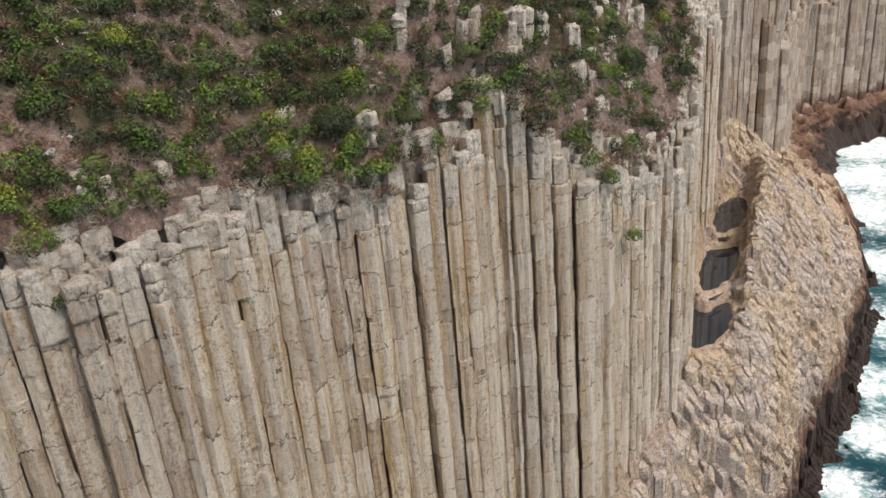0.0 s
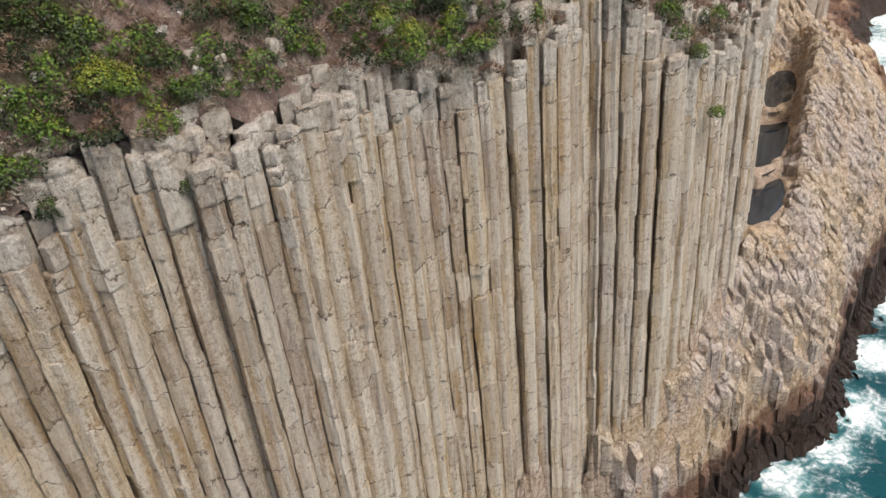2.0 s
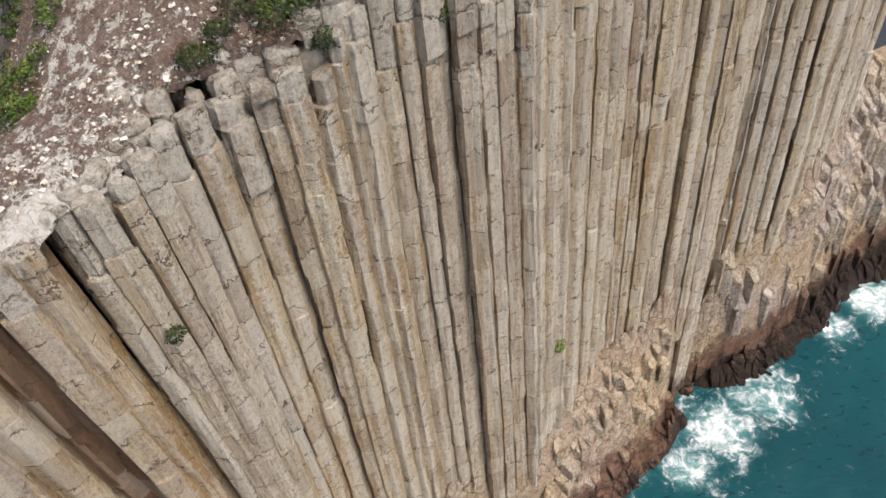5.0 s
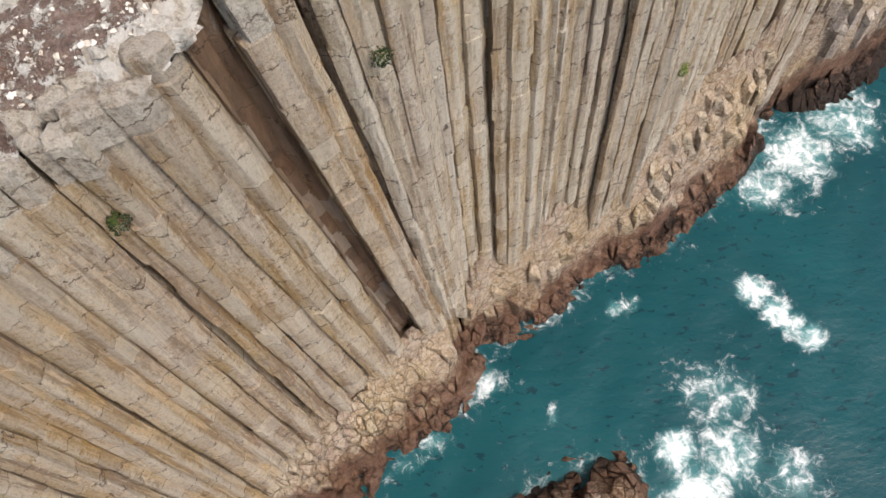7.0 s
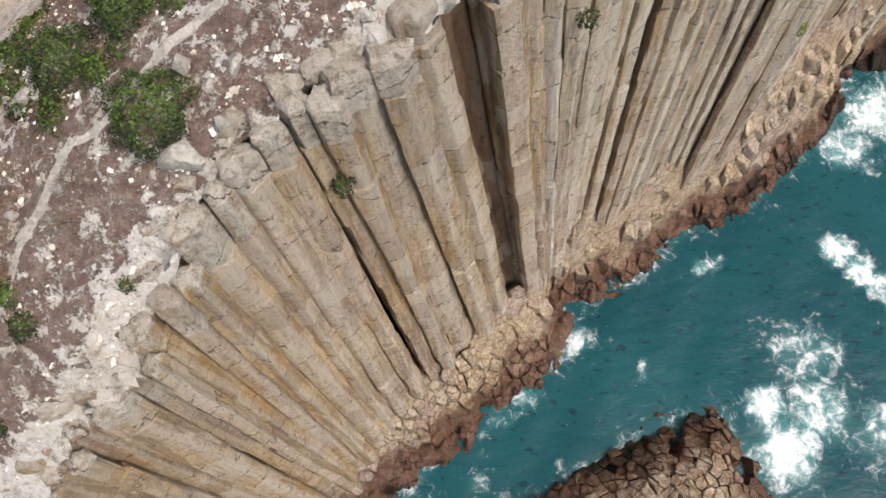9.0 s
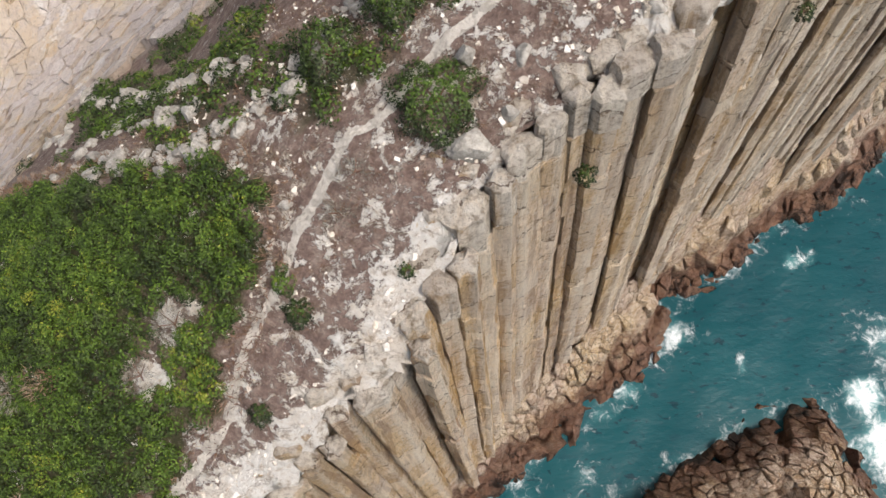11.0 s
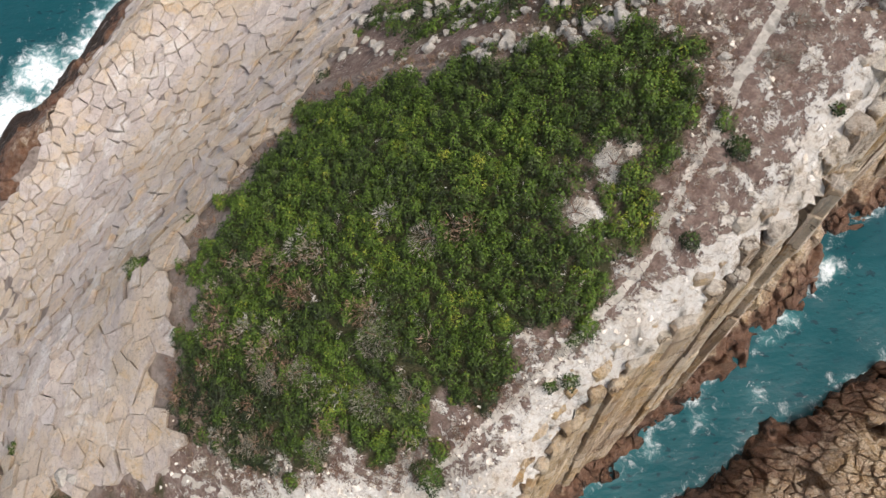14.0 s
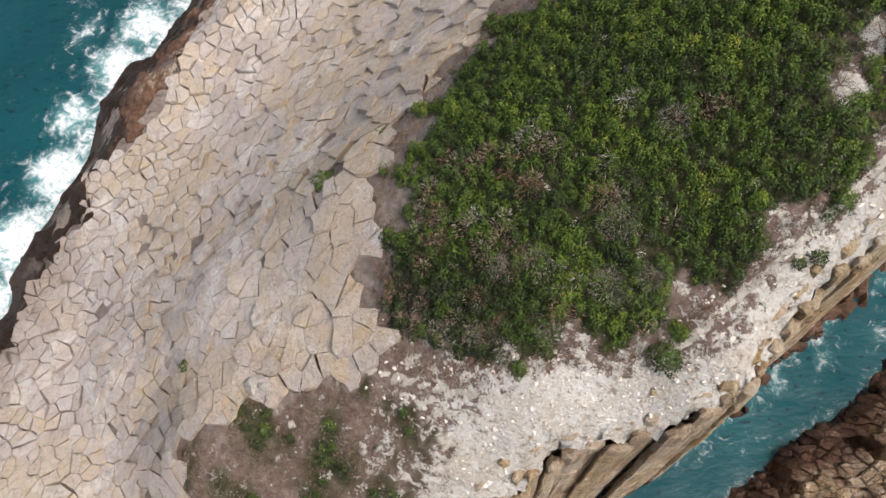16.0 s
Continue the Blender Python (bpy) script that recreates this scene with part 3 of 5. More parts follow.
def chalk_rock():
    m = Mat("pale_boulder", 0.95)
    n, f = m.noise(1.4, 7, 0.7), m.noise(7.0, 5, 0.75)
    c = m.ramp(n, (0.25, (0.16, 0.15, 0.13)), (0.42, (0.33, 0.31, 0.27)), (0.6, (0.5, 0.47, 0.415)), (0.85, (0.42, 0.35, 0.26)))
    c = m.mix(m.step(f, 0.35, 0.6, 0.5, 0.0), c, (0.16, 0.14, 0.12))
    return m.done(c, m.math("ADD", n, m.math("MULTIPLY", f, 0.5)), 0.9, 0.12)


MAT_BOULDER = chalk_rock()


def chalk_stone():
    m = Mat("white_rubble", 0.95)
    c = m.ramp(m.geo.outputs["Random Per Island"], (0.0, (0.5, 0.43, 0.35)), (0.3, (0.7, 0.64, 0.55)), (0.75, (0.85, 0.81, 0.74)), (1.0, (0.74, 0.65, 0.52)))
    return m.done(m.mix(m.step(m.noise(6.0, 5, 0.7), 0.35, 0.6, 0.4, 0.0), c, (0.25, 0.2, 0.16)), m.noise(5.0, 5), 0.6, 0.05)


MAT_CHALK = chalk_stone()


def sea_material():
    """Green-blue shallow sea with broken lace of foam; the surf weight is stored on the surface."""
    m = Mat("sea_water", 0.3)
    m.bsdf.inputs["Specular IOR Level"].default_value = 0.22
    deep = m.noise(0.05, 4, 0.5)
    c = m.ramp(deep, (0.3, (0.002, 0.042, 0.054)), (0.6, (0.004, 0.066, 0.078)), (0.85, (0.012, 0.1, 0.11)))
    chop = m.noise(0.55, 5, 0.6, stretch=(1.0, 1.7, 1.0))
    c = m.mix(m.step(chop, 0.56, 0.72, 0.0, 0.6), c, (0.006, 0.045, 0.06))
    # dark reflections of the chop, painted as flecks into the water colour
    fleck = m.noise(0.9, 4, 0.55, stretch=(1.0, 1.9, 1.0), distort=0.4)
    c = m.mix(m.step(fleck, 0.6, 0.66, 0.0, 0.75), c, (0.003, 0.022, 0.034))
    surf = m.attr("surf")
    warp = m.node("ShaderNodeVectorMath", operation="ADD")
    j = m.node("ShaderNodeTexNoise")
    m.put(j.inputs["Vector"], m.place)
    j.inputs["Scale"].default_value, j.inputs["Detail"].default_value = 0.35, 4
    m.put(warp.inputs[0], m.place)
    m.put(warp.inputs[1], m.scaled(j.outputs["Color"], (4.0, 4.0, 0.0)))
    lace = m.cells(0.55, vec=warp.outputs[0])
    lace2 = m.cells(1.5, vec=warp.outputs[0])
    broad = m.noise(0.18, 7, 0.68, distort=0.6)
    milk = m.step(m.math("ADD", surf, m.math("MULTIPLY", broad, 0.7)), 0.62, 1.25)
    c = m.mix(m.math("MULTIPLY", milk, 0.6), c, (0.15, 0.42, 0.42))
    dens = m.math("ADD", m.math("MULTIPLY", surf, 1.35), m.math("MULTIPLY", m.math("SUBTRACT", broad, 0.5), 1.5))
    torn = m.math("MULTIPLY", m.math("SUBTRACT", m.noise(0.8, 10, 0.74, distort=0.8), 0.5), 2.6)
    foam = m.step(m.math("SUBTRACT", m.math("ADD", dens, torn), m.math("MULTIPLY", lace, 0.9)), 0.36, 1.15)
    web = m.math("MULTIPLY", m.step(m.math("MINIMUM", lace, m.math("MULTIPLY", lace2, 1.6)), 0.0, 0.08, 0.35, 0.0), m.step(m.math("ADD", dens, torn), 0.35, 0.85))
    foam = m.math("MULTIPLY", m.math("MAXIMUM", foam, web), m.step(m.noise(2.4, 8, 0.76, distort=0.6), 0.36, 0.52, 0.45, 1.0))
    c = m.mix(m.math("POWER", foam, 1.1), c, (0.82, 0.85, 0.85))
    bump = m.math("ADD", m.noise(0.5, 6, 0.6, stretch=(1.0, 1.6, 1.0)), m.math("MULTIPLY", foam, 0.15))
    return m.done(c, bump, 0.3, 0.4, m.step(foam, 0, 1, 0.34, 0.85))


MAT_SEA = sea_material()


def pool_material():
    m = Mat("still_pool_water", 0.05)
    m.bsdf.inputs["Specular IOR Level"].default_value = 0.5
    return m.done(m.ramp(m.noise(0.3, 4), (0.3, (0.012, 0.016, 0.02)), (0.7, (0.03, 0.034, 0.04))), m.noise(3.0, 3), 0.05, 0.05)


MAT_POOL = pool_material()

# ---------------------------------------------------------------- builders
rng = np.random.default_rng(7)


def mesh_from(name, verts, faces, material, attrs=()):
    me = bpy.data.meshes.new(name)
    me.from_pydata(verts if isinstance(verts, list) else verts.tolist(), [], faces if isinstance(faces, list) else faces.tolist())
    me.materials.append(material)
    for key, values in attrs:
        me.attributes.new(key, "FLOAT", "POINT").data.foreach_set("value", np.asarray(values, np.float32))
    me.update()
    return me


def child(name, me, parent, label=""):
    ob = new(name, me)
    ob.parent = parent
    return tagged(ob, label)


def grid_sheet(xs, ys, height, keep=None):
    """Vertices and quads of a height sheet over a grid; keep picks the vertices that stay."""
    gx, gy = np.meshgrid(xs, ys)
    p = np.stack((gx.ravel(), gy.ravel()), 1)
    z = height(p)
    w = len(xs)
    i = (np.arange(len(ys) - 1)[:, None] * w + np.arange(w - 1)).ravel()
    quads = np.stack((i, i + 1, i + w + 1, i + w), 1)
    if keep is not None:
        k = keep(p, z)
        quads = quads[k[quads].all(1)]
        used = np.unique(quads)
        back = np.full(len(p), -1)
        back[used] = np.arange(len(used))
        p, z, quads = p[used], z[used], back[quads]
    return np.column_stack((p, z)), quads, p


def voronoi(points, reach):
    """The polygon of each point among its neighbours, as corners in turn, drawn in a little."""
    polys = []
    n = len(points)
    bucket = {}
    for i, (x, y) in enumerate(points):
        bucket.setdefault((int(x // reach), int(y // reach)), []).append(i)
    for i in range(n):
        x, y = points[i]
        bx, by = int(x // reach), int(y // reach)
        near = [j for a in (-1, 0, 1) for b in (-1, 0, 1) for j in bucket.get((bx + a, by + b), ()) if j != i]
        near.sort(key=lambda j: (points[j][0] - x) ** 2 + (points[j][1] - y) ** 2)
        r = reach * 0.52
        poly = [(x + r * math.cos(k * math.pi / 4), y + r * math.sin(k * math.pi / 4)) for k in range(8)]
        for j in near[:14]:
            mx, my = (x + points[j][0]) / 2, (y + points[j][1]) / 2
            dx, dy = points[j][0] - x, points[j][1] - y
            out = []
            prev = poly[-1]
            pd = (prev[0] - mx) * dx + (prev[1] - my) * dy
            for cur in poly:
                cd = (cur[0] - mx) * dx + (cur[1] - my) * dy
                if (cd > 0) != (pd > 0):
                    k = pd / (pd - cd)
                    out.append((prev[0] + k * (cur[0] - prev[0]), prev[1] + k * (cur[1] - prev[1])))
                if cd <= 0:
                    out.append(cur)
                prev, pd = cur, cd
            poly = out
            if len(poly) < 3:
                break
        polys.append(poly)
    return polys


def tidy(poly, least):
    """Corners no nearer to each other than least."""
    out = []
    for c in poly:
        if not out or math.dist(c, out[-1]) > least:
            out.append(c)
    if len(out) > 3 and math.dist(out[0], out[-1]) <= least:
        out.pop()
    return out


def prism(poly, low, high, rnd, gap=0.03, joints=3.0, chip=0.12, tilt=0.1, wander=0.03, crown=0.0, slope=(0.0, 0.0), keep=0.0, marks=None, rough=0.02):
    """A stone column: cross joints that shift a little, blockier within the crown, with chipped shoulders and an uneven top.
    slope: the fall of its top; keep: how far up the side walls follow that fall. marks: a weight for each corner. Returns vertices, faces, wear and weights."""
    k = len(poly)
    marks = marks or [0.0] * k
    cx, cy = sum(c[0] for c in poly) / k, sum(c[1] for c in poly) / k
    cuts = [low]
    z = low
    while True:
        z += (joints if z < high - crown else min(joints, 1.1)) * rnd.uniform(0.5, 1.6)
        if z > high - 0.45:
            break
        cuts.append(z)
    cuts.append(high - chip)
    verts, faces, worn = [], [], []

    def ring(z, shrink, dx, dy, rough, wear, sloped):
        for x, y in poly:
            l = math.hypot(x - cx, y - cy) + 1e-6
            s = max(0.2, 1 - (gap + shrink) / l)
            px, py = (x - cx) * s, (y - cy) * s
            lift = sloped * (slope[0] * px + slope[1] * py)
            verts.append((cx + dx + px + rnd.uniform(-rough, rough), cy + dy + py + rnd.uniform(-rough, rough), z + lift + rnd.uniform(-rough, rough)))
            worn.append(wear)

    dx = dy = 0.0
    for n in range(len(cuts) - 1):
        z, top = cuts[n], cuts[n + 1]
        up = max(0.0, 1 - (high - top) / crown) if crown else 0.0
        w = wander * (1 + 3.0 * up)
        dx, dy = rnd.uniform(-w, w), rnd.uniform(-w, w)
        swell = rnd.uniform(-0.03, 0.04) + up * rnd.uniform(-0.04, 0.14)
        last = n == len(cuts) - 2
        pinch = 0.012 + rnd.random() * 0.09 * up
        ring(z + 0.015, swell + pinch, dx, dy, rough, up, keep * (n > 0))
        if up > 0.05 and top - z > 0.3:
            ring(z + 0.13, swell, dx, dy, 0.03, up, keep)
            ring(top - 0.13, swell, dx, dy, 0.03, up, keep)
        ring(top - 0.015, swell + (0 if last else pinch), dx, dy, rough, up, 1.0 if last else keep)
    ax, ay = rnd.uniform(-tilt, tilt) + slope[0], rnd.uniform(-tilt, tilt) + slope[1]
    wear = 1.0 if crown else 0.0
    for x, y in poly:
        l = math.hypot(x - cx, y - cy) + 1e-6
        s = max(0.25, 1 - (gap + chip * rnd.uniform(0.5, 1.6)) / l)
        px, py = (x - cx) * s, (y - cy) * s
        verts.append((cx + dx + px, cy + dy + py, high + ax * px + ay * py + rnd.uniform(-chip, chip) * 0.5))
        worn.append(wear)
    verts.append((cx + dx, cy + dy, high + rnd.uniform(-0.02, 0.6) * chip))
    worn.append(wear)
    rows = len(verts) // k
    for r in range(rows - 1):
        for i in range(k):
            j = (i + 1) % k
            faces.append((r * k + i, r * k + j, r * k + k + j, r * k + k + i))
    c = len(verts) - 1
    base = (rows - 1) * k
    for i in range(k):
        faces.append((base + i, base + (i + 1) % k, c))
    return verts, faces, worn, (list(marks) * (rows + 1))[:len(verts)]


def piece_mesh(name, piece, material):
    return mesh_from(name, piece[0], piece[1], material, [("worn", piece[2]), ("ridge", piece[3])])


def joined(name, pieces, material):
    verts, faces, worn, marks = [], [], [], []
    for v, f, w, r in pieces:
        o = len(verts)
        verts.extend(v)
        worn.extend(w)
        marks.extend(r)
        faces.extend(tuple(i + o for i in q) for q in f)
    return mesh_from(name, verts, faces, material, [("worn", worn), ("ridge", marks)])


def uneven(poly, rnd, step):
    """Breaks each long side of a stone with a corner set a little in or out."""
    pts = []
    for (x0, y0), (x1, y1) in zip(poly, poly[1:] + poly[:1]):
        pts.append((x0, y0))
        l = math.hypot(x1 - x0, y1 - y0)
        if l > 0.35 * step:
            f, d = rnd.uniform(0.3, 0.7), rnd.uniform(-0.03, 0.05) * step
            pts.append((x0 + (x1 - x0) * f - (y1 - y0) / l * d, y0 + (y1 - y0) * f + (x1 - x0) / l * d))
    return pts


def fluted(poly, rnd, out, step):
    """Adds a corner to each long side, moved a little, and weighs the corners by how far they stand out of the face."""
    k = len(poly)
    cx, cy = sum(c[0] for c in poly) / k, sum(c[1] for c in poly) / k
    pts = []
    for (x0, y0), (x1, y1) in zip(poly, poly[1:] + poly[:1]):
        pts.append((x0, y0))
        l = math.hypot(x1 - x0, y1 - y0)
        if l > 0.3 * step:
            f, d = rnd.uniform(0.3, 0.7), rnd.uniform(-0.07, 0.05) * step
            pts.append((x0 + (x1 - x0) * f + (y1 - y0) / l * d, y0 + (y1 - y0) * f - (x1 - x0) / l * d))
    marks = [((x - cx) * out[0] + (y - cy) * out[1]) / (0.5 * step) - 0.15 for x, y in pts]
    return pts, marks


def scatter(box, step, jitter, test):
    """Jittered points on a staggered grid within a box, that pass the test."""
    x0, y0, x1, y1 = box
    pts = []
    row = 0
    y = y0
    while y < y1:
        xs = np.arange(x0 + (row % 2) * step / 2, x1, step)
        pts.append(np.stack((xs, np.full_like(xs, y)), 1))
        y += step * 0.866
        row += 1
    p = np.concatenate(pts)
    p += rng.uniform(-jitter, jitter, p.shape) * step
    return p[test(p)]

# ---------------------------------------------------------------- sea
def sea_surf(p):
    d1, _, _ = line_near(SHORE, p)
    d2, _, _ = line_near(WEST_SHORE, p)
    d3, _, _ = line_near(ISLET, p, True)
    near = np.minimum(np.minimum(d1, d2 * 0.5), d3)
    surf = 0.34 * np.exp(-near / 1.3) + 0.1 * np.exp(-near / 5.0) + 0.4 * np.exp(-d2 / 4.0)
    for x, y, r, k in SURF:
        surf = np.maximum(surf, 0.88 * k * np.exp(-((p[:, 0] - x) ** 2 + (p[:, 1] - y) ** 2) / (r * r)))
    return surf


# centre, radius and strength of the breaking patches
SURF = [(5.0, 39.4, 4.0, 0.9), (9.5, 42.3, 4.4, 0.9), (1.0, 35.6, 3.0, 0.8), (6.0, 37.5, 4.0, 0.6), (-2.0, 26.0, 1.5, 1.25), (-0.6, 24.0, 1.3, 1.25), (1.7, 21.6, 1.5, 1.1), (0.4, 22.7, 1.2, 1.2), (-6.8, 12.2, 3.6, 0.82), (-9.8, 9.4, 2.8, 1.05),
        (-10.8, 13.2, 1.8, 1.2), (-6.5, 17.0, 4.0, 0.62), (-3.0, 10.5, 4.5, 0.6), (-13.8, 25.1, 1.1, 0.9), (-12.4, 25.5, 0.9, 0.9), (-20.2, 16.5, 0.8, 1.0), (-29.6, 14.9, 1.6, 0.75), (-25.0, 19.4, 1.4, 0.7), (-31.6, 13.2, 1.5, 0.6),
        (24.5, 52.5, 4, 0.95), (30, 56, 4, 0.9), (35.5, 60.5, 4.5, 1.0), (19, 49.5, 3, 0.8), (28, 50, 5, 0.55), (41, 69, 5, 1.0), (49.5, 77.5, 6, 1.05), (56, 87, 7, 1.0), (67, 103, 10, 0.95), (78, 124, 11, 1.0), (90, 150, 16, 1.1),
        (101, 170, 20, 1.1), (112, 194, 22, 1.1), (-100.5, 47.5, 4.0, 1.0), (-103, 42.5, 3.5, 1.1), (-106.5, 36.5, 3.0, 0.95), (-107.5, 30, 3.4, 1.15), (-110, 23, 4.0, 1.2), (-113, 14, 4, 1.1), (-106, 47, 4.5, 0.6),
        (-39.4, 6.6, 1.8, 0.55), (-44, 4.6, 1.8, 0.6), (-34.1, 8.4, 1.6, 0.5)]


def spaced(lo, hi, a, b, step):
    far_lo = lo - np.geomspace(3, a, 14)[::-1]
    far_hi = hi + np.geomspace(3, b, 14)
    return np.concatenate((far_lo, np.arange(lo, hi + 0.1, step), far_hi))


def sea_height(p):
    d = np.hypot(p[:, 0], p[:, 1])
    return (0.16 * wave(p, 5.0, 1.0) + 0.1 * wave(p, 2.1, 4.0)) * np.exp(-d / 400)


sv, sf, sp = grid_sheet(spaced(-135, 150, 3800, 3800, 1.0), spaced(-60, 235, 3800, 3800, 1.0), sea_height)
sea = tagged(new("water", mesh_from("water", sv, sf, MAT_SEA, [("surf", sea_surf(sp))])), "blue-green sea with white foam breaking along the rocks", "sea", kind="structure")
for poly in sea.data.polygons:
    poly.use_smooth = True

# ---------------------------------------------------------------- ground of the headland
PATH = [(-38.5, 20.5), (-42, 18.3), (-43.6, 17.2), (-44.9, 15.7), (-46.2, 15.3), (-46.9, 14.3), (-48.2, 12.6), (-48.8, 11.4), (-50.2, 9.7), (-51, 8.4), (-51.6, 7.2), (-53.1, 5.9), (-55.4, 4.2),
        (-57.5, 2.8), (-60.5, 0.8), (-64, -1.2), (-69, -0.6), (-73.5, 1.2), (-76.5, 2.6)]
THICKET = [(-73.5, 12.5), (-70.5, 18), (-66.5, 21.5), (-58.6, 18.3), (-52.9, 16.2), (-49.2, 14.8), (-49.3, 12.1), (-50.8, 9.8), (-52, 8.4), (-53, 6.9), (-56.2, 4.9), (-59, 3.2),
           (-62.5, 1.2), (-65, 1.6), (-70.2, 1.6), (-73.6, 3.2), (-74.6, 5.5)]
TAIL_SCRUB = [(-89, 0.4), (-84, 2.2), (-78, 2.2), (-75, 0.6), (-72.6, -1.2), (-72.5, -5), (-74, -14), (-86, -14)]
HEATH = [(-67, 24), (-58, 18.5), (-49, 15.5), (-40, 19.5), (-34, 22), (-28, 40), (-38, 46), (-52, 30), (-62, 31)]


def ground_height(p):
    return land_height(p) + 0.2 * wave(p, 3.0, 3.0) + 0.1 * wave(p, 1.1, 5.0) + 0.25 * craggy(p, 0.9, 0.5, 0.4, 2.0) * (brink_inland(p) < 4)


def face_inland(p):
    return brink_inland(p) + brink_lumps(p)


def brink_lumps(p):
    """How far the columned face stands out of or behind the plain brink."""
    s = (p - ORIGIN) @ AXIS
    calm = np.interp(s, (-12, 2), (0.3, 1.0))
    return calm * (0.5 * np.sin(s / 2.1 + 1.3 * np.sin(s / 5.0)) + 0.15 * np.sin(s / 0.9 + 2.0 * np.sin(s / 3.3)) + 0.5 * np.sin(s / 6.5 + 2.0)) - 1.5 * np.exp(-((s - 17.3) / 0.5) ** 2)


def ground_keep(p, z):
    s = (p - ORIGIN) @ AXIS
    return (face_inland(p) > -1.0 + 1.0 * smooth(18, 26, s) + 0.35 * (1 - smooth(10, 18, s))) & (z > -2)


def covers(p):
    inland = brink_inland(p)
    s = (p - ORIGIN) @ AXIS
    t = ragged(THICKET, p) | ragged(TAIL_SCRUB, p)
    hill = smooth(24, 31, s)
    scrub = np.maximum(t * np.where(p[:, 0] < -71.5, smooth(-0.5, 0.5, wave(p, 2.4, 3.0) + 0.5 * wave(p, 1.0, 2.0)), 1.0), hill * smooth(-0.35, 0.3, wave(p, 5.0, 2.0) + 0.25) * smooth(1, 4, inland))
    scrub = np.maximum(scrub, 0.8 * inside(HEATH, p) * smooth(-0.2, 0.4, wave(p, 4.0, 6.0)))
    wide = np.interp(s, (-32, -24, -16, -5, 4, 12, 20), (4.5, 3.6, 1.6, 0.9, 0.6, 0.4, 0.8))
    chalk = 1.1 * np.exp(-(np.clip(inland, 0, 99) / wide) ** 2) * (1 - hill) + 0.24 * (1 - hill) * (inland < 9) + 0.06 * smooth(14, 20, s) * (1 - smooth(29, 33, s))
    dp, _, _ = line_near(PATH, p)
    path = np.clip(1.3 - dp / (0.22 + 0.07 * wave(p, 1.4, 4.0)), 0, 1)
    for cx, cy in ((-54.3, 9.2), (-52.9, 10.8)):
        scrub = scrub * (1 - np.exp(-((p[:, 0] - cx) ** 2 + (p[:, 1] - cy) ** 2) / 1.5))
        chalk = np.maximum(chalk, 0.6 * np.exp(-((p[:, 0] - cx) ** 2 + (p[:, 1] - cy) ** 2) / 1.2))
    v = p - ORIGIN
    q = v @ np.array((-AXIS[1], AXIS[0]))
    rock = (1 - hill) * ((~t) & ~inside(HEATH, p)) * smooth(12, 16, q + 0.25 * np.clip(-s - 22, 0, 20))
    return [("scrub", scrub * (1 - rock)), ("chalk", np.clip(chalk * (1 - 0.9 * scrub), 0, 1)), ("path", path), ("rock", rock)]


gv, gf, gp = grid_sheet(np.concatenate((np.arange(-124, -84, 0.6), np.arange(-84, -30, 0.32), np.arange(-30, 45, 0.6), np.arange(45, 200, 3.0))), np.concatenate((np.arange(-40, -6, 0.6), np.arange(-6, 30, 0.32), np.arange(30, 90, 0.6), np.arange(90, 290, 3.0))), ground_height, ground_keep)
# the rim of the sheet follows the brink
gi = face_inland(gp)
ex, ey = np.array((0.1, 0.0)), np.array((0.0, 0.1))
grad = np.stack((face_inland(gp + ex) - face_inland(gp - ex), face_inland(gp + ey) - face_inland(gp - ey)), 1) / 0.2
grad /= (grad ** 2).sum(1)[:, None] + 0.2
jag = smooth(18, 26, (gp - ORIGIN) @ AXIS)
want = -0.25 + 0.45 * (1 - smooth(10, 18, (gp - ORIGIN) @ AXIS)) + 0.35 * wave(gp, 0.9, 3.0) + 0.25 * wave(gp, 0.45, 1.0) + 1.1 * jag
near = gi < want + 0.6
gp[near] -= (grad * np.clip(gi - want, -1.0, 1.0)[:, None])[near]
gv[:, :2] = gp
gv[near, 2] = ground_height(gp[near]) - 0.6 - 0.2 * jag[near]
ground = tagged(new("ground", mesh_from("ground", gv, gf, MAT_GROUND, covers(gp))), "headland ground of dry grass, pale rock and trodden path", "ground", kind="structure")
for poly in ground.data.polygons:
    poly.use_smooth = True

# the craggy rock at the cliff's foot, on the spur and the islet, down to the sea bed
def bed_height(p):
    h = np.maximum(apron_height(p), islet_height(p))
    big = 1 + 1.0 * smooth(46, 66, (p - ORIGIN) @ AXIS)
    return h - 0.15 - 0.5 * (h > 0.8) * by_pools(p) - 0.9 * smooth(0.5, 3.0, islet_height(p)) + (0.5 * wave(p, 2.6, 2.0) + craggy(p, 3.4, 0.8, 0.3, 1.0) * big + 0.9 * (big - 1) * wave(p, 5.0, 1.0) + craggy(p, 1.6, 0.6, 0.5, 3.0) + craggy(p, 0.85, 0.35, 0.4, 5.0)) * by_pools(p)


fv, ff, fp = grid_sheet(np.concatenate((np.arange(-86, 76, 0.45), np.arange(76, 180, 1.5))), np.concatenate((np.arange(-42, 118, 0.45), np.arange(118, 245, 1.5))),
                        bed_height, lambda p, z: (brink_inland(p) < 3) & (z > -4))
bed = tagged(new("rock_bed", mesh_from("rock_bed", fv, ff, MAT_APRON, [("splash", splash_line(fp) * ~inside(ISLET, fp))])), "craggy buff rock at the cliff foot, dark by the water", "rock", kind="structure")


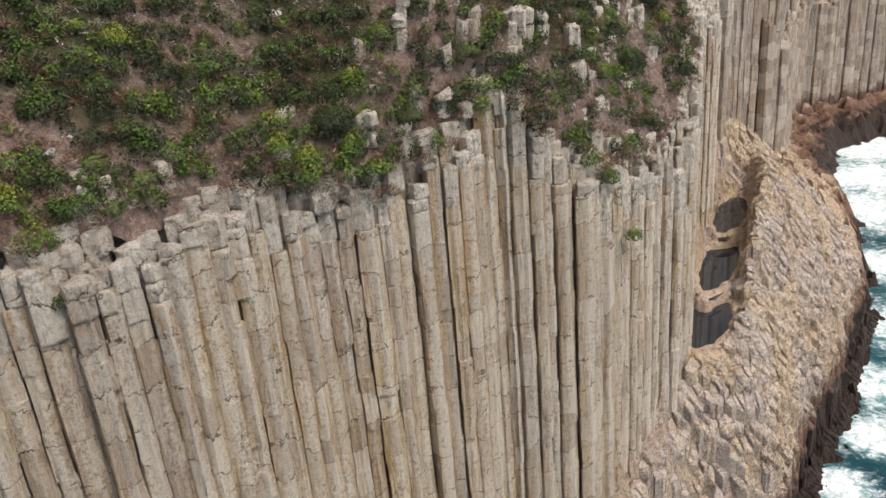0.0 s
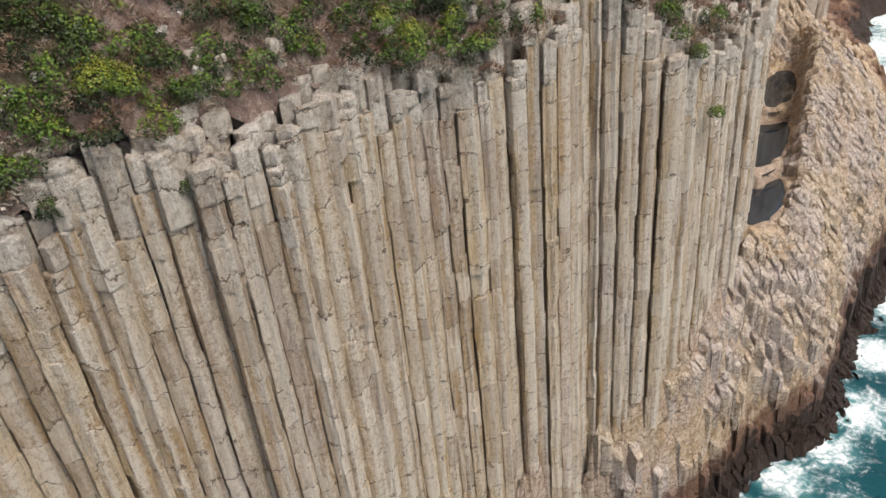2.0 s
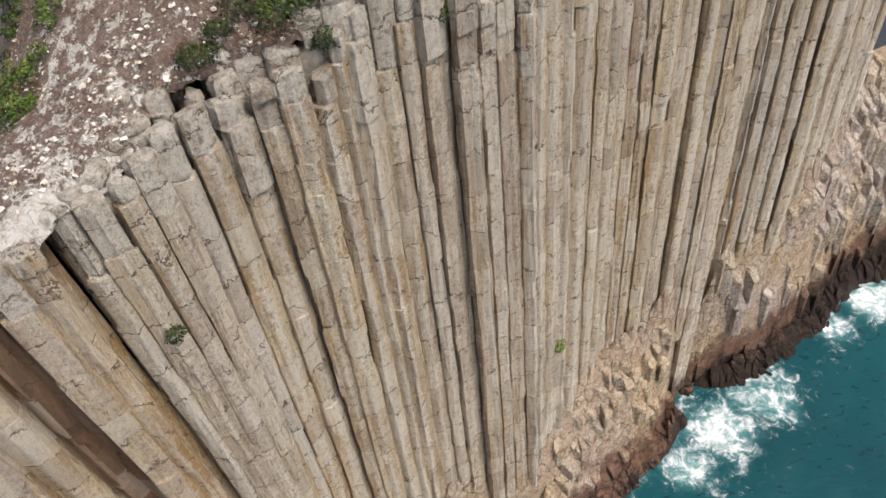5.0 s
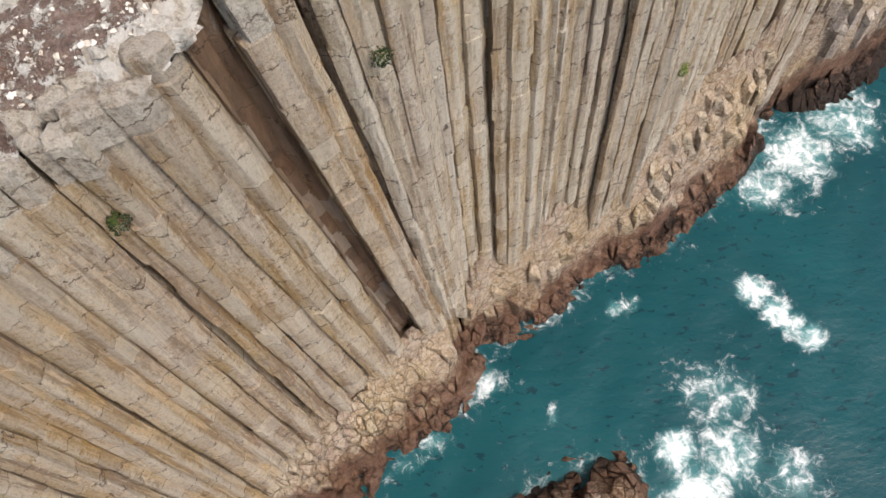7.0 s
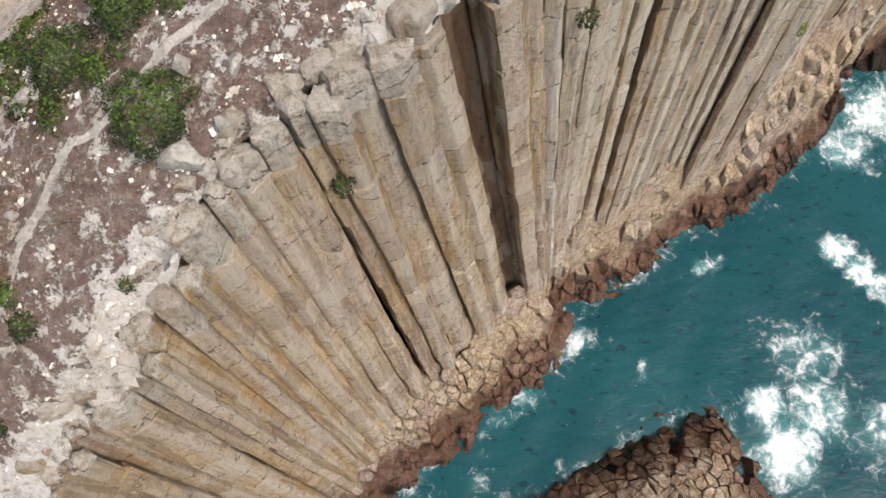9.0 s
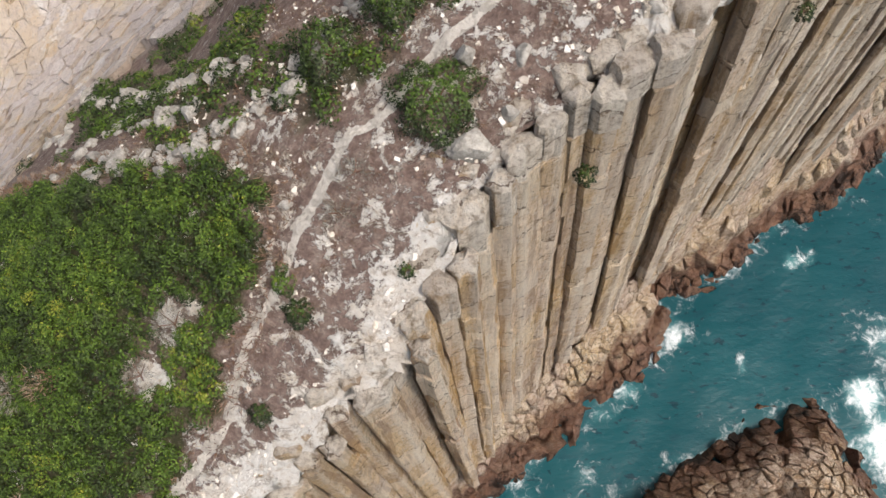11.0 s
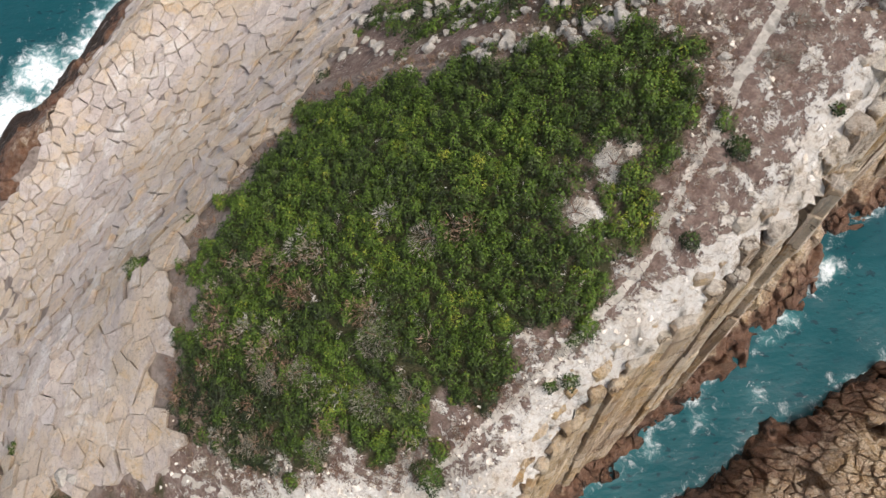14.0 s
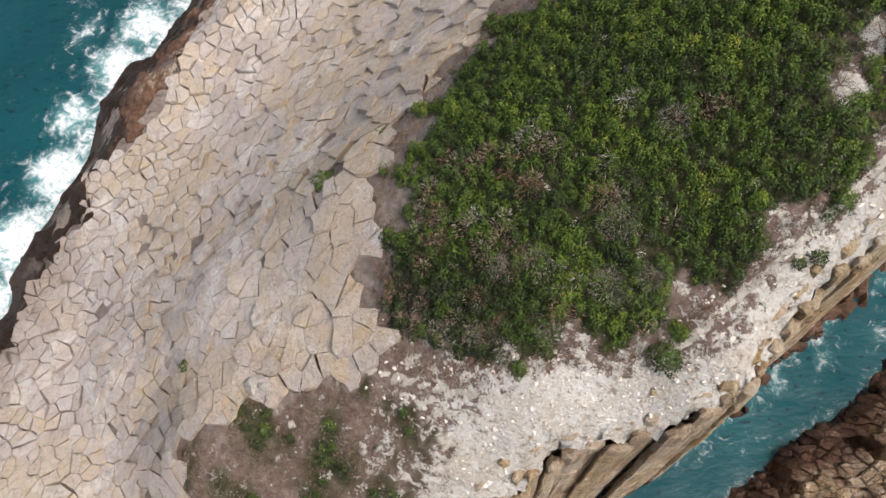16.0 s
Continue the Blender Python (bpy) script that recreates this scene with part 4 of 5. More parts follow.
def west_height(p):
    d, _, side = line_near(WEST_SHORE, p)
    off = -d * side
    return np.where(off > 0, land_height(p) + 0.3, 1.1 * off) + craggy(p, 2.6, 0.9, 0.25, 3.0) + craggy(p, 1.0, 0.4, 0.3, 8.0) + 0.4 * wave(p, 3.0, 2.0)


# where the dark ledge reaches further up the slope
LEDGES = [(-97.0, 33.8, 7.5), (-95.0, 37.5, 4.0), (-91.6, 44.6, 5.0), (-90.5, 49.5, 5.0)]


def ledge_reach(p):
    return 4.4 + 1.5 * wave(p, 4.0, 1.0) + sum(k * np.exp(-((p[:, 0] - x) ** 2 + (p[:, 1] - y) ** 2) / 12.0) for x, y, k in LEDGES)


def west_keep(p, z):
    d, _, side = line_near(WEST_SHORE, p)
    return (d * -side < ledge_reach(p) + 0.8) & (d < 13) & (z > -3)


wv, wf, wp = grid_sheet(np.arange(-126, -70, 0.5), np.arange(-20, 92, 0.5), west_height, west_keep)
west_rim = tagged(new("shore_ledge", mesh_from("shore_ledge", wv, wf, MAT_RIM)), "dark wet rock ledge along the western shore", "rock", kind="structure")


# ---------------------------------------------------------------- columned cliff
def face_line():
    """The brink drawn as a soft line: points a quarter of a metre apart and the inland side at each."""
    a = np.array(BRINK, float)
    d = np.concatenate(([0], np.cumsum(np.hypot(*np.diff(a, axis=0).T))))
    at = np.arange(0, d[-1], 0.25)
    line = np.stack((np.interp(at, d, a[:, 0]), np.interp(at, d, a[:, 1])), 1)
    k = np.ones(9) / 9
    line[4:-4] = np.stack((np.convolve(line[:, 0], k, "valid"), np.convolve(line[:, 1], k, "valid")), 1)
    t = np.gradient(line, axis=0)
    t /= np.linalg.norm(t, axis=1)[:, None]
    return line, np.stack((-t[:, 1], t[:, 0]), 1)


FACE, INWARD = face_line()
FACE_S = (FACE - ORIGIN) @ AXIS


def build_cliff(cliff, step, rows, s0, s1, parts, low=-3.0, ledge=0.0, seed=11, splash=0.0, material=MAT_COLUMN):
    """Six-sided columns in ranks along the brink, an edge of each turned outward; ledge: how far up a lower rank stands before them."""
    rnd = random.Random(seed)
    pick = np.nonzero((FACE_S >= s0) & (FACE_S < s1))[0]
    spots = []
    for rank in range(-1, rows):
        pos = rnd.random() * step
        while pos < 0.25 * len(pick):
            w = step * rnd.uniform(0.72, 1.32)
            i = pick[min(len(pick) - 1, int((pos + w / 2) * 4))]
            spots.append((i, rank, w, rank * 0.8 * step + rnd.uniform(-0.24, 0.24) * step, rnd.random()))
            pos += w
    ids = np.array([q[0] for q in spots])
    deep = np.array([q[3] for q in spots])
    pts = FACE[ids] + INWARD[ids] * (deep - brink_lumps(FACE[ids]))[:, None]
    top, foot = land_height(pts), apron_height(pts)
    clump = wave(pts, 2.6 * step, 3.0) + 0.5 * wave(pts, 1.2 * step, 1.0)
    s = (pts - ORIGIN) @ AXIS
    singles, rest = [], []
    for n, (i, rank, w, d, luck) in enumerate(spots):
        jag = float(smooth(20, 28, s[n]))
        terrace = float(smooth(58, 66, s[n]))
        west = float(1 - smooth(-8, 6, s[n]))
        lean, crown = 0.25, 0.0
        if rank < 0:
            if not ledge:
                continue
            z = foot[n] + (top[n] - foot[n]) * (ledge + 0.05 * luck + 0.04 * math.sin(0.3 * s[n]))
            lean = 0.9
        elif rank < 2:
            z = top[n] - rnd.uniform(0.2, 0.6) - 0.15 * west - jag * rnd.choice((0, 0, 0.3, 0.8, 1.5)) * rnd.random()
            crown = rnd.uniform(1.0, 4.5) * (0.3 + 0.7 * jag) * (1 - west)
        elif jag > 0.5:
            z = top[n] + rnd.uniform(-0.6, 0.25) - (1.8 if clump[n] < 0.25 else 0.0) + terrace * (rnd.uniform(0.0, 1.5) if clump[n] > 0.4 else 0.0)
            crown = rnd.uniform(1.5, 4.0)
        else:
            z = top[n] - 0.55
        base = max(low, foot[n] - 2) if rank < 2 else z - 6
        inn = INWARD[i]
        tan = (inn[1], -inn[0])
        turn = rnd.uniform(-0.22, 0.22)
        poly = []
        for k in range(6):
            a = -math.pi / 2 + turn + k * math.pi / 3 + rnd.uniform(-0.16, 0.16)
            u, v = 0.61 * w * math.cos(a), (0.5 - 0.14 * west) * step * math.sin(a) * rnd.uniform(0.8, 1.2)
            poly.append((pts[n, 0] + tan[0] * u + inn[0] * v, pts[n, 1] + tan[1] * u + inn[1] * v))
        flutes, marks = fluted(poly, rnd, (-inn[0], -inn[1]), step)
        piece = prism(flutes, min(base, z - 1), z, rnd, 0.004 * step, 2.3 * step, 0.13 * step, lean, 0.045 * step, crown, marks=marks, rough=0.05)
        # the face spreads a little towards its foot, and the columns by the gully lean along it
        slant, out = 0.11 * math.exp(-((s[n] - 17) / 7.0) ** 2), 0.05 * float(1 - smooth(4, 16, s[n]))
        if slant > 0.004 or out:
            piece = ([(x + tan[0] * slant * (34 - q) - inn[0] * out * (z - q), y + tan[1] * slant * (34 - q) - inn[1] * out * (z - q), q) for x, y, q in piece[0]],) + piece[1:]
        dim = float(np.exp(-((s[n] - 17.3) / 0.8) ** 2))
        (singles if len(singles) < parts and rank in (0, 1) and luck > 0.15 else rest).append(piece + (dim,))
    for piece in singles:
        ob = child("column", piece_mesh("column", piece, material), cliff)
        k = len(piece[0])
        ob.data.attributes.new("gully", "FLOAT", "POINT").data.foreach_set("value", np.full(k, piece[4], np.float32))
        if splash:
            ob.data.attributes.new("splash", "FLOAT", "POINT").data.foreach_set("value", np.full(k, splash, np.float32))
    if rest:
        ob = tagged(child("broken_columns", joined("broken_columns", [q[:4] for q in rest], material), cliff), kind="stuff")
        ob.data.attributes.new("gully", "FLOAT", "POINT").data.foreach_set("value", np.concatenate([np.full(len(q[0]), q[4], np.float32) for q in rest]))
        if splash:
            ob.data.attributes.new("splash", "FLOAT", "POINT").data.foreach_set("value", np.full(len(ob.data.vertices), splash, np.float32))


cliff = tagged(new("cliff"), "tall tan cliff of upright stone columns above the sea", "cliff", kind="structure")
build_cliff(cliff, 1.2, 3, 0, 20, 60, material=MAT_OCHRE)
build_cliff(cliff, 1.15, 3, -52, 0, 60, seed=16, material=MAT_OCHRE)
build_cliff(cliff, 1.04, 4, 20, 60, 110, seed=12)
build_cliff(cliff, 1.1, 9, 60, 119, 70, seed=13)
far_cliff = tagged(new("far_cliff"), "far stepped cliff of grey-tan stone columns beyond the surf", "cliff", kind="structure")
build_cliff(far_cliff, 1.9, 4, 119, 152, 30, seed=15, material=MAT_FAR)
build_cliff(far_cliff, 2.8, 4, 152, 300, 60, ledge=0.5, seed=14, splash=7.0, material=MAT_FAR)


# ---------------------------------------------------------------- broken rock at the foot of the cliff and on the slopes
def rock_field(name, label, box, step, test, height, material, depth, piece_name, parts, rough, size_jitter=0.3, centre=None, tilt=0.2, chip=0.1, gap=0.025, splash=False, lay=2.2, patchy=False):
    """Stones packed edge to edge on a slope, each lying with its fall."""
    field = tagged(new(name), label, "rock", kind="structure")
    pts = scatter(box, step, size_jitter, lambda p: np.ones(len(p), bool))
    chosen = test(pts)
    polys = voronoi(pts, step * 2.3)
    z = height(pts)
    ex, ey = np.array((0.5, 0.0)), np.array((0.0, 0.5))
    gx, gy = np.clip(height(pts + ex) - height(pts - ex), -lay, lay), np.clip(height(pts + ey) - height(pts - ey), -lay, lay)
    shelf = line_near(WEST_SHORE, pts)[0]
    loose = np.clip(0.1 + 0.3 * wave(pts, 4.5, 6.0) + 1.15 * (1 - smooth(9, 24, shelf)), 0.06, 1.9) if patchy else np.ones(len(pts))
    rnd = random.Random(5)
    order = np.argsort(np.hypot(pts[:, 0] - centre[0], pts[:, 1] - centre[1]))
    singles, rest = [], []
    for i in order:
        if not chosen[i]:
            continue
        poly = tidy(polys[i], step * 0.15)
        if len(poly) < 3:
            continue
        poly = uneven(poly, rnd, step)
        top = z[i] + rnd.uniform(-rough, rough) * min(1.0, loose[i] + 0.1)
        piece = prism(poly, top - depth, top, rnd, gap * step * loose[i], 99, chip * step * min(1.0, loose[i]), tilt, 0.02, 0.0, (gx[i], gy[i]), 1.0)
        (singles if len(singles) < parts else rest).append(piece)
    for piece in singles:
        ob = child(piece_name, piece_mesh(piece_name, piece, material), field)
        if splash:
            ob.data.attributes.new("splash", "FLOAT", "POINT").data.foreach_set("value", splash_line(np.array([piece[0][0][:2]])).repeat(len(piece[0])).astype(np.float32))
    if rest:
        ob = tagged(child("loose_stones", joined("loose_stones", rest, material), field), kind="stuff")
        if splash:
            v = np.array([c[:2] for piece in rest for c in piece[0]])
            ob.data.attributes.new("splash", "FLOAT", "POINT").data.foreach_set("value", splash_line(v).astype(np.float32))
    return field


def foot_test(p):
    i = brink_inland(p) + brink_lumps(p)
    d, _, side = line_near(SHORE, p)
    dry = np.ones(len(p), bool)
    for pool in POOLS:
        dry &= pool_reach(p, pool) > 1.15
    return (i < -0.9) & ((side > 0) | (d < 1.0)) & (p[:, 0] < 75) & (p[:, 0] > -74) & dry & (p[:, 1] < 118) & ((((p - ORIGIN) @ AXIS) < 62) | (apron_height(p) < 4.5))


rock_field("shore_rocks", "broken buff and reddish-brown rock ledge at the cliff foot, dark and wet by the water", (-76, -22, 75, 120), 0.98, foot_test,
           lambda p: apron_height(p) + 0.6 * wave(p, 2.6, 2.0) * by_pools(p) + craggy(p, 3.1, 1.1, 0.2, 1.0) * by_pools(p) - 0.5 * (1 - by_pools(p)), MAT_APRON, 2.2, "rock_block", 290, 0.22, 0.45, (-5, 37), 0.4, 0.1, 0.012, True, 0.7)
rock_field("islet", "low brown rocky islet with jointed blocks, across a narrow channel", (-64, -31, -4, 14), 0.85,
           lambda p: inside(ISLET, p) & (wave(p, 2.5, 1.0) > -0.5), lambda p: islet_height(p) + 0.5 * wave(p, 3.0, 1.0) + 0.2 * wave(p, 1.1, 2.0), MAT_ISLET, 2.4, "rock_block", 290, 0.22, 0.46, (-24, 6), 0.25, 0.09, 0.02, False, 1.2)


def spur_test(p):
    d, _, side = line_near(SHORE, p)
    dry = np.ones(len(p), bool)
    for pool in POOLS:
        dry &= pool_reach(p, pool) > 1.3
    s = (p - ORIGIN) @ AXIS
    return (face_inland(p) < -0.6) & ((side > 0) | (d < 1.5)) & dry & (s > 62) & (s < 150)


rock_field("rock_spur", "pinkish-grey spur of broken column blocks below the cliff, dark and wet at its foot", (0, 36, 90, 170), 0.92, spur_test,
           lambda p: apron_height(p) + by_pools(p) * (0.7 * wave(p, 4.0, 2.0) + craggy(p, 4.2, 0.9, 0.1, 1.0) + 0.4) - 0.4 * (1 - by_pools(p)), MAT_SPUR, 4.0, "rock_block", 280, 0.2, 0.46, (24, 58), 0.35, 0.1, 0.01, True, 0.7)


def slope_test(p):
    d, _, side = line_near(WEST_SHORE, p)
    v = p - ORIGIN
    s, q = v @ AXIS, v @ np.array((-AXIS[1], AXIS[0]))
    rim = line_near(THICKET, p, True)[0] > 1.5 + 1.1 * wave(p, 2.2, 4.0)
    free = ~(inside(THICKET, p) | ragged(TAIL_SCRUB, p) | ragged(HEATH, p)) & rim
    return (brink_inland(p) > 3) & ((side < 0) | (d < 1.5)) & free & (-d * side > ledge_reach(p) - 0.3) & (q + 0.25 * np.clip(-s - 22, 0, 20) > 13.5) & (s < 12)


rock_field("rock_slope", "pale cracked rock slope of many-sided slabs falling to the sea", (-120, -20, -45, 75), 1.25, slope_test,
           lambda p: land_height(p) + 0.22 * wave(p, 4.0, 1.5) + 0.12 * wave(p, 1.5, 1.5) + 0.14 * craggy(p, 5.5, 1.0, 0.2, 4.0) + 0.45, MAT_SLAB, 1.6, "slab", 300, 0.03, 0.48, (-86, 30), 0.05, 0.045, 0.016, patchy=True)

for x, y, a, b, level in POOLS:
    ring = [(x + 1.25 * (a * math.cos(k) * 0.883 + b * math.sin(k) * 0.47), y + 1.25 * (-a * math.cos(k) * 0.47 + b * math.sin(k) * 0.883), level) for k in np.linspace(0, 2 * math.pi, 40, endpoint=False)]
    tagged(new("rock_pool", mesh_from("rock_pool", ring, [tuple(range(40))], MAT_POOL)), "dark still tide pool lying in a rock gully", "water", group="tide pools", kind="structure")


# ---------------------------------------------------------------- plants
def leaf_cloud(shrubs, per_area, size, squash=1.0):
    """Leaves as small bent quads over lumpy domes. shrubs: rows of x, y, ground, radius, height, tone."""
    vs, tones = [], []
    for x, y, z, r, h, tone in shrubs:
        n = max(12, int(per_area * r * (r + h)))
        a = rng.uniform(0, 2 * math.pi, n)
        up = rng.uniform(-0.1, 1.0, n)
        rad = np.sqrt(np.clip(1 - up * up, 0, 1)) * rng.uniform(0.55, 1.02, n) ** 0.5
        lump = 1 + 0.22 * np.sin(3 * a + x) * np.sin(4 * up + y) + 0.12 * np.sin(7 * a + y)
        d = np.stack((np.cos(a) * rad * lump, np.sin(a) * rad * lump, up * lump * rng.uniform(0.7, 1.05, n)), 1)
        c = d * np.array((r, r, h)) + np.array((x, y, z))
        nrm = d + rng.normal(0, 0.55, (n, 3)) + np.array((0, 0, 0.35))
        nrm /= np.linalg.norm(nrm, axis=1)[:, None]
        t = np.cross(nrm, rng.normal(0, 1, (n, 3)))
        t /= np.linalg.norm(t, axis=1)[:, None] + 1e-9
        b = np.cross(nrm, t)
        w = size * rng.uniform(0.6, 1.4, n)[:, None]
        vs.append(np.stack((c - t * w, c + b * w * 0.55 * squash, c + t * w, c - b * w * 0.55 * squash), 1).reshape(-1, 3))
        # shading painted into the tone: each dome's top lighter, its bottom darker
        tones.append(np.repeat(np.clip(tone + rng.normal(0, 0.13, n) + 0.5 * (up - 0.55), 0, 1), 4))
    v = np.concatenate(vs)
    f = np.arange(len(v)).reshape(-1, 4)
    return v, f, np.concatenate(tones)


def twig_cloud(shrubs, per_area, length, thin=0.09):
    """Bare twigs and blades as thin triangles that spread from the base of each tuft."""
    vs, tones = [], []
    for x, y, z, r, h, tone in shrubs:
        n = max(8, int(per_area * r * r))
        a, k = rng.uniform(0, 2 * math.pi, n), rng.uniform(0, 1, n) ** 0.6
        c = np.stack((x + np.cos(a) * r * k, y + np.sin(a) * r * k, z + h * (1 - k * k) * rng.uniform(0.3, 1.0, n)), 1)
        d = np.stack((np.cos(a) * (0.3 + k), np.sin(a) * (0.3 + k), rng.uniform(0.2, 1.2, n)), 1) + rng.normal(0, 0.4, (n, 3))
        d /= np.linalg.norm(d, axis=1)[:, None]
        l = length * rng.uniform(0.5, 1.4, n)[:, None]
        side = np.cross(d, rng.normal(0, 1, (n, 3)))
        side /= np.linalg.norm(side, axis=1)[:, None] + 1e-9
        vs.append(np.stack((c - side * l * thin, c + side * l * thin, c + d * l), 1).reshape(-1, 3))
        tones.append(np.repeat(np.clip(tone + rng.normal(0, 0.12, n), 0, 1), 3))
    v = np.concatenate(vs)
    return v, np.arange(len(v)).reshape(-1, 3), np.concatenate(tones)


def ground_at(p):
    return ground_height(np.asarray(p, float).reshape(-1, 2))


def spread(box, step, test, radius, height, tone):
    """Rows of shrubs over an area: radius, height and tone as (least, most)."""
    p = scatter(box, step, 0.45, test)
    n = len(p)
    k = rng.uniform(0, 1, n)
    return np.column_stack((p, ground_at(p) - 0.1, radius[0] + (radius[1] - radius[0]) * k, height[0] + (height[1] - height[0]) * rng.uniform(0, 1, n), np.clip(
        tone[0] + (tone[1] - tone[0]) * (0.5 + 0.5 * wave(p, 2.6, 9.0) + rng.normal(0, 0.24, n)), 0, 1)))


def stuff(name, label, category, cloud, material):
    v, f, tone = cloud
    return tagged(new(name, mesh_from(name, v, f, material, [("tone", tone)])), label, category, kind="stuff")


def hill_test(lo, hi, cut):
    def test(p):
        i = brink_inland(p)
        s = (p - ORIGIN) @ AXIS
        return (i > lo) & (i < np.where(s > 61, 7, hi)) & (s > 29) & (s < 96) & (wave(p, 5.0, 2.0) + 0.5 * wave(p, 1.6, 4.0) > cut - 0.75 - 1.45 * (1 - smooth(52, 64, s)))
    return test


mound = spread((-78, 0, -46, 24), 0.52, lambda p: ragged(THICKET, p) & (wave(p, 3.3, 8.0) > -0.8) & (np.hypot(p[:, 0] + 54.3, p[:, 1] - 9.2) > 0.9) & (np.hypot(p[:, 0] + 52.9, p[:, 1] - 10.8) > 0.8), (0.24, 0.55), (0.3, 1.0), (0.12, 0.58))
mound[:, 5] -= 0.35 * smooth(-66, -72, mound[:, 0]) * smooth(9, 5, mound[:, 1])
mound_dry = spread((-76, 0, -58, 12), 0.9, lambda p: inside(THICKET, p) & (wave(p, 1.9, 5.0) > 0.05 + 0.5 * smooth(-68, -60, p[:, 0])), (0.4, 0.75), (0.85, 1.2), (0.1, 1.0))
stuff("thicket_deadwood", "grey and straw-coloured dead twigs among the green scrub", "undergrowth", twig_cloud(mound_dry, 420, 0.24), MAT_DRY)
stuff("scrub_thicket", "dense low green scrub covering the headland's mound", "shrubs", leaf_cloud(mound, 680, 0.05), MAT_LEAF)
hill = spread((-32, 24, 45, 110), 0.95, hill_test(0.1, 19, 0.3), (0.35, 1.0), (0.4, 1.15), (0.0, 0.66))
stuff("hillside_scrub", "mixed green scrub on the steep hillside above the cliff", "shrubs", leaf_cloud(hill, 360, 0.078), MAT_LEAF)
dry_hill = spread((-32, 24, 45, 110), 1.0, hill_test(-0.2, 20, -1.6), (0.4, 0.85), (0.4, 0.95), (0.0, 0.75))
stuff("dry_hillside_scrub", "dry brown and grey undergrowth between the hillside shrubs", "undergrowth", twig_cloud(dry_hill, 420, 0.26), MAT_DRY)
tail = spread((-92, -14, -72, 4), 1.2, lambda p: ragged(TAIL_SCRUB, p) & (wave(p, 2.4, 3.0) + 0.5 * wave(p, 1.0, 2.0) > 0.1), (0.3, 0.6), (0.15, 0.45), (0.0, 0.45))
tail_dry = spread((-92, -14, -70, 5), 0.55, lambda p: ragged(TAIL_SCRUB, p) & (wave(p, 1.2, 8.0) > -0.3), (0.25, 0.45), (0.08, 0.25), (0.0, 0.7))
stuff("tail_undergrowth", "dry brown undergrowth between the low scrub", "undergrowth", twig_cloud(tail_dry, 380, 0.2), MAT_DRY)
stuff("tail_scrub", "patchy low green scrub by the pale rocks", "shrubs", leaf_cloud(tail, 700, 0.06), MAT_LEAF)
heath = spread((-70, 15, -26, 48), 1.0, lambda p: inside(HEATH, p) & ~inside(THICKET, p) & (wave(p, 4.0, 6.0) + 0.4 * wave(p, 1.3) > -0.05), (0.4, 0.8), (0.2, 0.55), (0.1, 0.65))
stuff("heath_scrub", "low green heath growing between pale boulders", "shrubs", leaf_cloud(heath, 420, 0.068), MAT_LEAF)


def dry_test(p):
    i = brink_inland(p)
    s = (p - ORIGIN) @ AXIS
    d, _, _ = line_near(PATH, p)
    rim = np.interp(s, (-30, -5, 12), (5.5, 2.6, 1.0))
    return (i > rim) & (i < 15) & (s > -16) & (s < 32) & ~inside(THICKET, p) & (d > 0.55) & (wave(p, 1.3, 2.0) + 0.5 * wave(p, 0.6, 5.0) > -0.28)


meadow = spread((-60, 0, -20, 40), 0.5, dry_test, (0.2, 0.38), (0.06, 0.2), (0.0, 0.55))
stuff("dry_grass", "reddish dry grass tufts on the cliff-top plateau", "grass", twig_cloud(meadow, 420, 0.17), MAT_DRY)
rim_dry = spread((-80, -4, -44, 24), 0.6, lambda p: ~inside(THICKET, p) & (np.minimum(line_near(THICKET, p, True)[0], 9) < 1.1) & (brink_inland(p) > 2.0), (0.25, 0.5), (0.1, 0.3), (0.0, 0.6))
stuff("rim_undergrowth", "dry brown undergrowth round the green thicket", "undergrowth", twig_cloud(rim_dry, 330, 0.24), MAT_DRY)


def shrub(name, label, x, y, r, h, tone, material=MAT_LEAF, z=None, bare=False, group=""):
    """One shrub with a few stems and its crown."""
    base = float(ground_at((x, y))[0]) if z is None else z
    root = tagged(new(name), label, "shrub", group)
    root.location = (x, y, base)
    row = [(0, 0, -0.05, r, h, tone)]
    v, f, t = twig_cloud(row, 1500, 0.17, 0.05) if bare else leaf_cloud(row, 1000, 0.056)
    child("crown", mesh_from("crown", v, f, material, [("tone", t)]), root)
    bm = bmesh.new()
    for k in range(4):
        a = k * 1.7 + x
        tip = Vector((math.cos(a) * r * 0.55, math.sin(a) * r * 0.55, h * 0.65))
        m = Matrix.Translation(tip / 2) @ tip.to_track_quat("Z", "Y").to_matrix().to_4x4()
        bmesh.ops.create_cone(bm, segments=6, radius1=0.035, radius2=0.012, depth=tip.length, matrix=m)
    me = bpy.data.meshes.new("stem")
    bm.to_mesh(me)
    bm.free()
    me.materials.append(MAT_DRY)
    child("stem", me, root)
    return root


